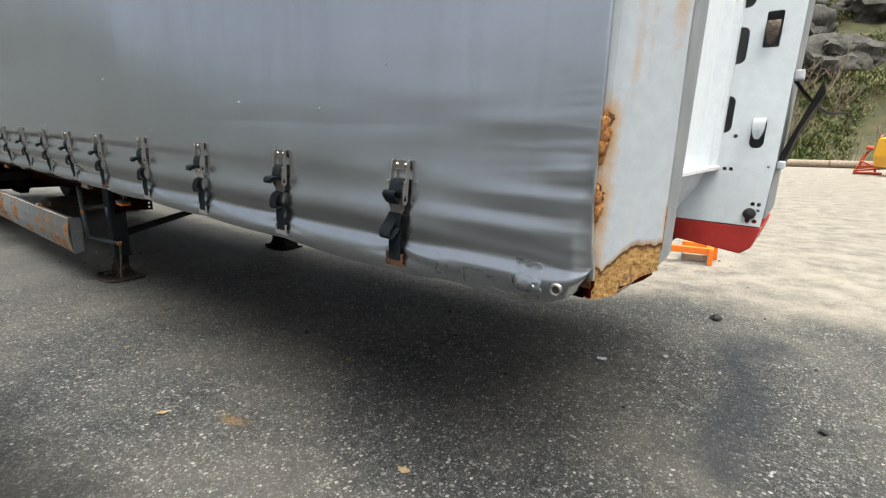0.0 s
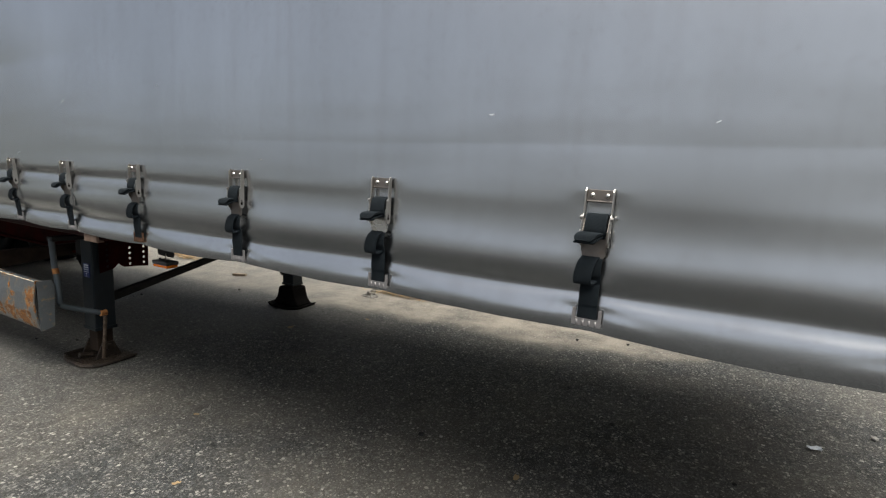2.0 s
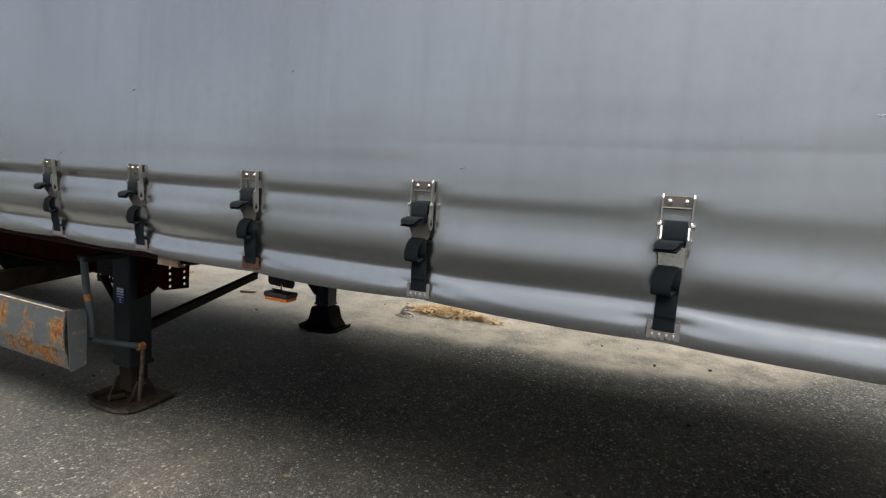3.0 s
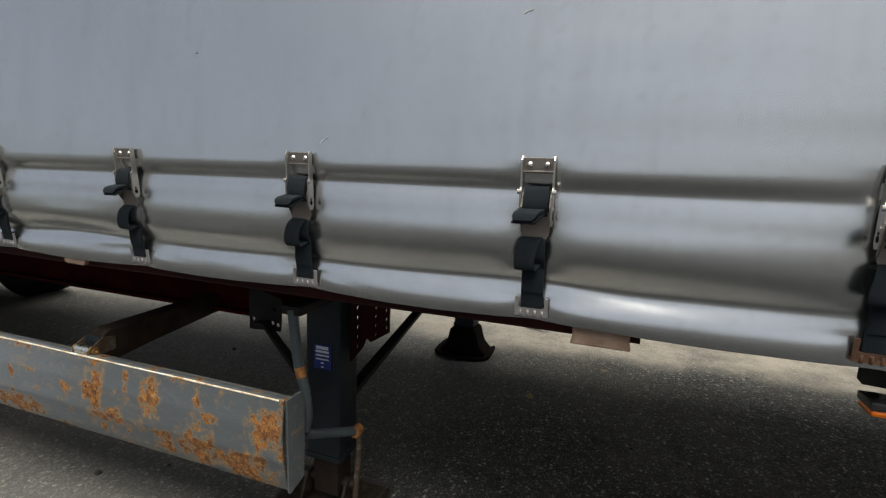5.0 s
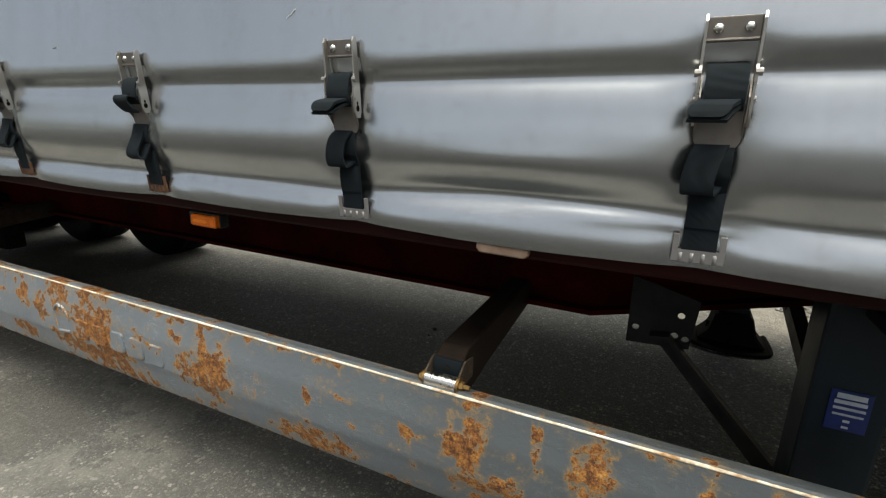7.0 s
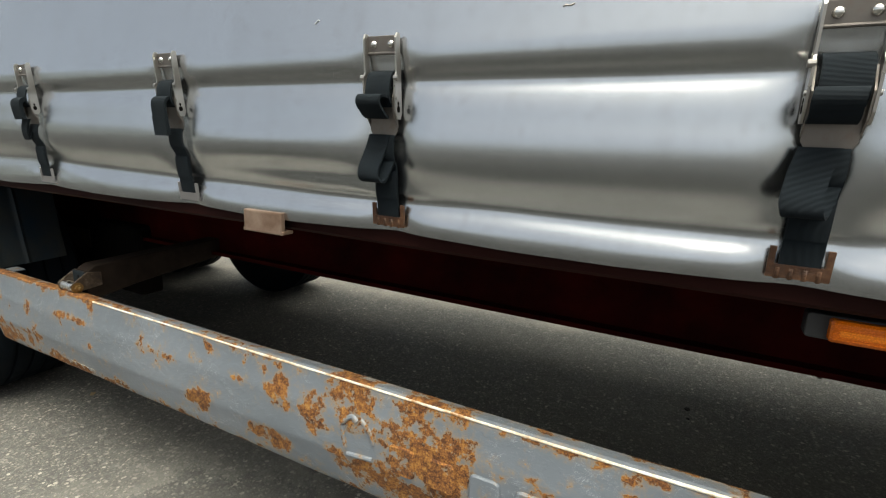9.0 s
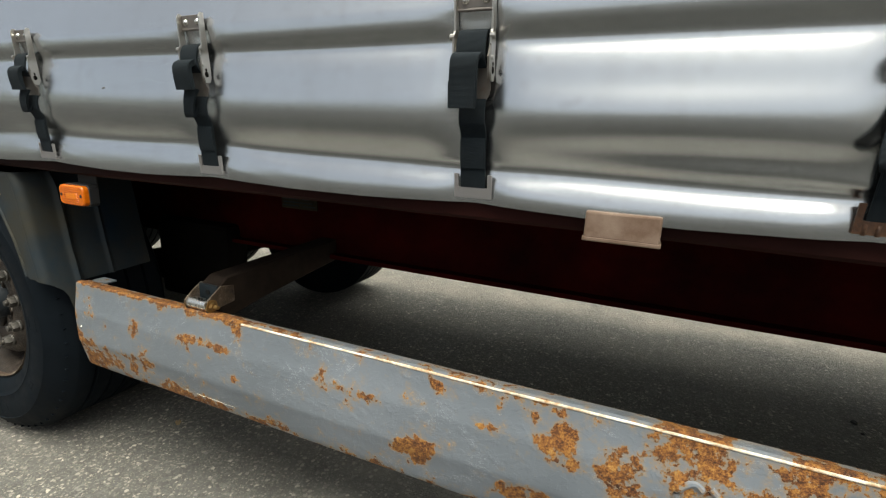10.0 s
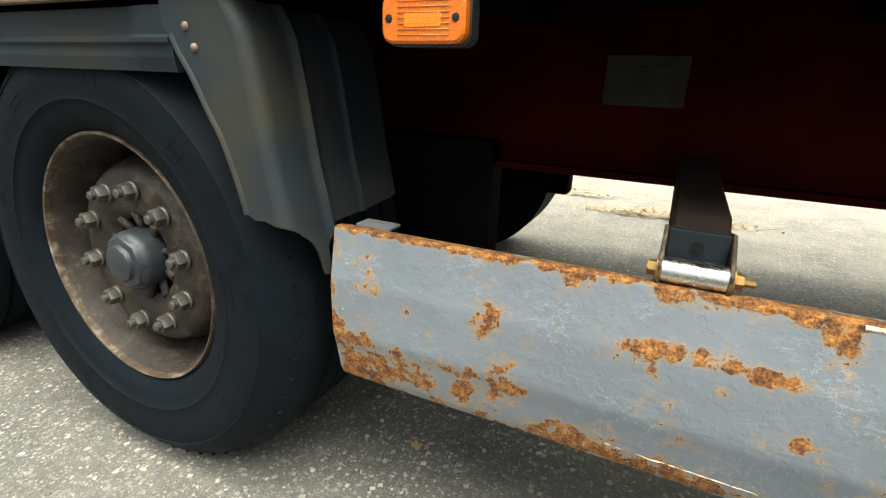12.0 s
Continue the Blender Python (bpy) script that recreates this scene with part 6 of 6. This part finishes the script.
def scatter():
    rng = random.Random(11)
    # small dark clods and pale stones, each lying on the yard
    spots = [(0.906, 2.44, 0.035, 1), (0.79, 1.62, 0.014, 0), (-0.504, 1.45, 0.012, 1), (-0.938, 0.63, 0.012, 1), (1.45, 1.28, 0.018, 1), (-0.24, 1.15, 0.011, 1)]
    for i in range(110):
        spots.append((rng.uniform(-4.5, 3.2), rng.uniform(0.1, 4.5), rng.choice((0.004, 0.005, 0.006, 0.008, 0.011)), rng.random() < 0.5))
    for i, (x, y, r, dark) in enumerate(spots):
        bm = B()
        blob(bm, r, i * 1.7)
        thing("pebble", bm, DARKSTONE if dark else PEBBLE, "dark clod lying on the asphalt" if dark else "pale stone lying on the asphalt", "stone", group="stones on the yard",
              at=pose(x * U, y * U, r * 0.45 * U, 0, 0, rng.uniform(0, 360)))
    # crumpled paper scrap
    bm = B()
    n = 6
    g = [[bm.verts.new((0.05 * (i / n - 0.5) * (1 + 0.3 * noise.noise((k, i, 0.5))), 0.03 * (k / n - 0.5), 0.008 + 0.010 * noise.noise((i * 0.9, k * 0.9, 3)))) for k in range(n + 1)] for i in range(n + 1)]
    for i in range(n):
        for k in range(n):
            bm.faces.new((g[i][k], g[i + 1][k], g[i + 1][k + 1], g[i][k + 1]))
    thing("paper_scrap", bm, PRINT, "crumpled pale paper scrap on the asphalt", "litter", at=pose(0.537 * U, 1.374 * U, 0.003, 0, 0, 20))
    # wood chip
    bm = B()
    box(bm, -0.075, 0.075, -0.018, 0.018, 0.0, 0.026, 0.004)
    thing("wood_chip", bm, WOOD, "split pale wood offcut on the dusty yard", "litter", at=pose(-4.46 * U, 2.52 * U, 0.002, 0, 0, 25))
    # fallen leaves
    leaves = [(0.31, 0.09, 0.022), (-0.69, -0.26, 0.02), (-0.478, 0.543, 0.018), (-6.673, 0.352, 0.016), (-1.9, 0.25, 0.014), (-1.5, -0.1, 0.014), (-2.54, 1.43, 0.03), (-2.2, 1.9, 0.02)]
    for i, (x, y, r) in enumerate(leaves):
        bm = B()
        ring = [bm.verts.new((r * (1.3 if k % 2 else 0.9) * math.cos(k * math.pi / 5), 0.6 * r * (1.15 if k % 3 else 0.8) * math.sin(k * math.pi / 5), 0.002 + 0.004 * (k % 2))) for k in range(10)]
        top = bm.verts.new((0, 0, 0.003))
        for k in range(10):
            bm.faces.new((ring[k], ring[(k + 1) % 10], top))
        thing("dry_leaf", bm, LEAFLITTER, "dry orange-brown leaf on the asphalt", "leaf", group="leaves on the yard", at=pose(x * U, y * U, 0.003, 0, 0, 47 * i))
    # drifts of chopped leaves beyond the trailer
    for dx, dy, sx, sy, n, turn in ((-2.40, 2.83, 0.17, 0.075, 2300, -4), (-2.05, 2.76, 0.13, 0.03, 260, -8), (-6.30, 2.98, 0.22, 0.045, 420, -3), (-5.95, 2.93, 0.14, 0.03, 160, -4), (-6.85, 3.45, 0.16, 0.03, 140, 3)):
        bm = B()
        for i in range(n):
            x, y = rng.gauss(0, sx), rng.gauss(0, sy)
            c = Vector((x, y, 0.004 + 0.045 * max(0, 1 - abs(x) / (2 * sx)) * rng.random()))
            a = rng.uniform(0, 6.28)
            l, w = rng.uniform(0.008, 0.026), rng.uniform(0.004, 0.010)
            d, e = Vector((math.cos(a), math.sin(a), rng.uniform(-0.5, 0.5))), Vector((-math.sin(a), math.cos(a), rng.uniform(-0.5, 0.5)))
            bm.faces.new([bm.verts.new(c + d * l * p + e * w * q + Vector((0, 0, 0.006))) for p, q in ((-1, 0), (0, -1), (1, 0), (0, 1))])
        thing("leaf_drift", bm, LEAFLITTER, "drift of dry chopped leaves on the dusty yard", "leaf litter", kind="stuff", at=pose(dx * U, dy * U, 0, 0, 0, turn))
    # crumpled rag by the leaves
    for dx, dy, turn, k in ((-2.735, 2.76, 20, 1.0), (-2.66, 2.54, -15, 1.25)):
        bm = B()
        n = 14
        g = []
        for i in range(n + 1):
            row = []
            for q in range(n + 1):
                u, v = i / n - 0.5, q / n - 0.5
                edge = max(0.0, 1 - 4 * max(u * u, v * v))
                row.append(bm.verts.new((k * 0.13 * (u + 0.10 * noise.noise((u * 5, v * 5, 1 + dx))), k * 0.07 * (v + 0.12 * noise.noise((u * 6, v * 6, 4))), 0.006 + k * 0.05 * edge * abs(noise.noise((u * 6 + dx, v * 7, 2))) + 0.012 * edge)))
            g.append(row)
        for i in range(n):
            for q in range(n):
                bm.faces.new((g[i][q], g[i + 1][q], g[i + 1][q + 1], g[i][q + 1]))
        geo = bmesh.ops.extrude_face_region(bm, geom=bm.faces[:])
        bmesh.ops.translate(bm, vec=(0, 0, -0.003), verts=[v for v in geo["geom"] if isinstance(v, bmesh.types.BMVert)])
        bmesh.ops.recalc_face_normals(bm, faces=bm.faces[:])
        thing("rag", bm, RAG, "crumpled dirty grey rag on the dusty yard", "rag", group="rags by the leaves", at=pose(dx * U, dy * U, 0.0, 0, 0, turn))
    # crumbs of rust fallen by the curtain
    bm = B()
    for i in range(420):
        x, y = rng.gauss(0, 0.035), rng.gauss(0, 0.016)
        c = Vector((x + y * 0.9, y, 0.0015))
        a = rng.uniform(0, 6.28)
        l, w = rng.uniform(0.001, 0.005), rng.uniform(0.001, 0.003)
        d, e = Vector((math.cos(a), math.sin(a), 0)), Vector((-math.sin(a), math.cos(a), 0.2))
        bm.faces.new([bm.verts.new(c + d * l * p + e * w * q + Vector((0, 0, 0.001))) for p, q in ((-1, 0), (0, -1), (1, 0), (0, 1))])
    thing("rust_crumbs", bm, OCHRE, "ochre rust crumbs fallen on the asphalt", "debris", kind="stuff", at=pose(-0.42 * U, -0.11 * U, 0))
    # fine loose grit
    verts, faces = [], []
    for i in range(9000):
        x, y = rng.uniform(-8.5, 3.0) * U, rng.uniform(-0.6, 3.6) * U
        r = rng.choice((0.0015, 0.002, 0.0025, 0.0035))
        b = len(verts)
        for k in range(3):
            a = k * 2.094 + i
            verts.append((x + r * math.cos(a), y + r * math.sin(a) * 0.8, 0.001))
        verts.append((x, y, 0.001 + r * 1.2))
        faces += [(b, b + 1, b + 3), (b + 1, b + 2, b + 3), (b + 2, b, b + 3)]
    me = bpy.data.meshes.new("loose_grit")
    me.from_pydata(verts, [], faces)
    me.materials.append(PEBBLE)
    tagged(new("loose_grit", me), "fine pale grit strewn over the asphalt", "grit", kind="stuff")


scatter()


# ---- far side of the yard ----
def build_trestle():
    t = tagged(new("orange_trestle"), "orange steel frame standing on a wood block behind the trailer", "frame")
    t.matrix_world = pose(0.50 * U, 4.05 * U, 0, 0, 0, 8)
    bm = B()
    box(bm, -0.30, 0.14, -0.03, 0.03, 0.10, 0.16, 0.006)
    part("beam", bm, ORANGE, t)
    bm = B()
    box(bm, -0.14, 0.16, 0.26, 0.31, 0.11, 0.16, 0.006)
    part("beam", bm, ORANGE, t)
    for x, y in ((0.12, -0.02), (0.16, 0.28), (-0.28, 0.0)):
        bm = B()
        box(bm, x - 0.02, x + 0.02, y - 0.02, y + 0.02, 0.0, 0.15, 0.004)
        part("leg", bm, ORANGE, t)
    bm = B()
    box(bm, 0.08, 0.14, -0.03, 0.33, 0.125, 0.155, 0.004)
    part("cross_bar", bm, ORANGE, t)
    bm = B()
    box(bm, -0.12, 0.10, 0.06, 0.22, 0.0, 0.07, 0.006)
    thing("wood_block", bm, WOOD, "weathered wooden block under the orange frame", "timber", at=pose(0.50 * U, 4.08 * U, 0, 0, 0, 14))


build_trestle()


def build_bucket(x, y, turn, label):
    t = tagged(new("loader_bucket"), label, "bucket", "yellow buckets in the yard")
    t.matrix_world = pose(x * U, y * U, 0, 0, 0, turn)
    bm = B()
    k = 1.5
    outline = [(k * a, k * b) for a, b in [(-0.55, 0.25), (-0.60, 0.55), (-0.55, 1.05), (-0.25, 1.15), (0.45, 1.10), (0.38, 0.80), (0.55, 0.45), (0.48, 0.22)]]
    prism(bm, outline, 1, -0.55 * k, 0.55 * k, 0.02)
    part("shell", bm, YELLOW, t)
    for yy in (-0.57, 0.55):
        bm = B()
        prism(bm, [(-0.58 * k, 0.60 * k), (0.42 * k, 0.76 * k), (0.45 * k, 0.70 * k), (-0.58 * k, 0.54 * k)], 1, yy * k, yy * k + 0.02)
        part("stiffener", bm, YELLOW, t)
    for s in (-0.6, 0.6):
        bm = B()
        lathe(bm, [(0.15, s - 0.1), (0.32, s - 0.09), (0.345, s), (0.32, s + 0.09), (0.15, s + 0.1)], 18, (0.05, 0, 0.345))
        part("wheel", bm, TYRE, t)


build_bucket(4.35, 27.0, 12, "yellow tipping bucket on small wheels, standing in the yard")
build_bucket(6.15, 26.6, 4, "yellow tipping bucket on small wheels, standing in the yard")


def build_implement():
    t = tagged(new("farm_implement"), "folded red steel farm implement in the yard", "implement")
    t.matrix_world = pose(3.25 * U, 28.0 * U, 0)
    for pts, r in (([(-0.5, 0, 0.06), (0.5, 0.1, 0.06)], 0.06), ([(-0.45, 0.1, 0.05), (-0.15, 0.1, 0.95), (0.05, 0, 1.15)], 0.06), ([(0.25, 0.1, 0.05), (0.25, 0.1, 1.75)], 0.045),
                   ([(-0.4, 0, 0.35), (0.5, 0, 0.45)], 0.05), ([(-0.3, 0, 0.6), (0.4, 0, 0.25)], 0.045), ([(-0.5, -0.1, 0.15), (0.3, -0.2, 0.28)], 0.05), ([(0.05, 0, 1.15), (-0.2, 0, 1.2)], 0.09)):
        bm = B()
        tube(bm, pts, r, 8)
        part("arm", bm, REDARM, t)


build_implement()


def build_far():
    # timber edge of the yard
    for i in range(12):
        bm = B()
        x0 = -18 + 4.0 * i
        pts = [(x0 + 3.96 * k / 8, 36 + 0.12 * (x0 + 3.96 * k / 8) + 0.03 * noise.noise((x0 + k, 0, 0)), 0.22) for k in range(9)]
        tube(bm, pts, [0.24 + 0.03 * noise.noise((i, k, 2)) for k in range(9)], 10)
        thing("timber_log", bm, WOOD, "weathered grey log edging the yard", "log", group="logs along the yard")
    # hillside ring: steep scrub beyond the yard; added unseen sectors shape the curtain's reflections
    def rise(a):
        d = math.degrees(a) % 360
        return float(np.interp(d, [0, 30, 60, 112, 140, 165, 185, 197, 212, 262, 360], [0.35, 0.5, 1.0, 1.0, 0.6, 0.6, 0.80, 0.55, 0.20, 0.12, 0.35]))

    def hill_height(a, f, r):
        ca, sa = math.cos(a), math.sin(a)
        h = -0.5 + 30 * rise(a) * f ** 1.15 + (2.6 * noise.noise((ca * r * 0.13, sa * r * 0.13, 1)) + 1.2 * noise.noise((ca * r * 0.4, sa * r * 0.4, 5))) * min(1, f * 4)
        # crest raised out of view to cut low skylight under the trailer
        return h + 20 * max(0.0, (f - 0.6) / 0.4) * max(0.0, sa) * rise(a)

    verts, faces = [], []
    na, nr = 180, 22
    for k in range(nr + 1):
        f = k / nr
        for j in range(na):
            a = 2 * math.pi * j / na
            r = 44 + 34 * f
            ca, sa = math.cos(a), math.sin(a)
            h = hill_height(a, f, r)
            verts.append((ca * r * 1.06, sa * r * 1.06 + 1, h))
    for k in range(nr):
        for j in range(na):
            faces.append((k * na + j, k * na + (j + 1) % na, (k + 1) * na + (j + 1) % na, (k + 1) * na + j))
    me = bpy.data.meshes.new("hillside")
    me.from_pydata(verts, [], faces)
    me.materials.append(EARTH)
    me.materials.append(UNSEEN_RING)
    for p in me.polygons:
        deg = math.degrees(math.atan2(p.center.y, p.center.x)) % 360
        p.material_index = 0 if 55 < deg < 118 else 1
    tagged(new("hillside", me), "steep earthy scrub hillside, with an added unseen ring round the yard", "hillside", kind="structure")
    # scrub and dead grass on the slope that shows
    rng = random.Random(21)
    verts, faces = [], []

    def slope(a, f):
        ca, sa = math.cos(a), math.sin(a)
        r = 44 + 34 * f
        h = hill_height(a, f, r)
        return Vector((ca * r * 1.06, sa * r * 1.06 + 1, h))
    for i in range(13000):
        a, f = radians(rng.uniform(72, 100)), rng.random() ** 1.3 * 0.75
        p = slope(a, f)
        if noise.noise((p.x * 0.25, p.y * 0.25, p.z * 0.25)) < -0.15:
            continue
        for q in range(9):
            b = len(verts)
            t = rng.uniform(0, 6.28)
            l, w = rng.uniform(0.18, 0.55), rng.uniform(0.025, 0.07)
            c = p + Vector((rng.gauss(0, 0.25), rng.gauss(0, 0.25), rng.uniform(-0.05, 0.25)))
            d = Vector((math.cos(t) * 0.6, math.sin(t) * 0.6, rng.uniform(0.2, 1.0))).normalized()
            e = Vector((-math.sin(t), math.cos(t), 0)) * w
            verts += [c - e, c + e, c + d * l]
            faces.append((b, b + 1, b + 2))
    me = bpy.data.meshes.new("scrub")
    me.from_pydata(verts, [], faces)
    me.materials.append(GRASS)
    tagged(new("scrub", me), "green and straw-coloured scrub covering the hillside", "scrub", kind="stuff")
    for i in range(18):
        a, f = radians(rng.uniform(74, 99)), rng.uniform(0.34, 0.66)
        bm = B()
        r = rng.uniform(1.2, 3.4)
        q = bmesh.ops.create_icosphere(bm, subdivisions=4, radius=r)
        for v in q["verts"]:
            v.co *= 1 + 0.6 * noise.noise(v.co * (1.1 / r) + Vector((i * 3.1, 0, 0))) + 0.22 * noise.noise(v.co * (3.5 / r) + Vector((i, 1, 0))) + 0.10 * noise.noise(v.co * (8 / r))
            v.co.z *= 0.75
        for face in bm.faces:
            face.smooth = True
        thing("boulder", bm, ROCK, "grey boulder on the scrubby hillside", "rock", group="boulders on the hillside", at=Matrix.Translation(slope(a, f)))
    # bare shrubs
    for i in range(26):
        a, f = radians(rng.uniform(76, 98)), rng.uniform(0.01, 0.3)
        p = slope(a, f)
        t = tagged(new("bare_shrub"), "leafless grey-brown shrub at the foot of the slope", "shrub", "bare shrubs")
        t.matrix_world = Matrix.Translation(p)
        for k in range(9):
            bm = B()
            d = Vector((rng.gauss(0, 0.5), rng.gauss(0, 0.5), 1)).normalized()
            h = rng.uniform(1.5, 3.6)
            pts = [Vector((0, 0, -0.2))]
            for q in range(6):
                pts.append(pts[-1] + d * h / 6)
                d = (d + Vector((rng.gauss(0, 0.12), rng.gauss(0, 0.12), 0.05))).normalized()
            tube(bm, pts, [0.045, 0.04, 0.033, 0.026, 0.02, 0.014, 0.006], 5)
            for q in range(2, 6):
                e = Vector((rng.gauss(0, 0.6), rng.gauss(0, 0.6), 0.6)).normalized() * h * 0.25
                tube(bm, [pts[q], pts[q] + e * 0.6, pts[q] + e + Vector((0, 0, 0.1))], [0.016, 0.01, 0.004], 4)
            part("stem", bm, TWIG, t)


build_far()
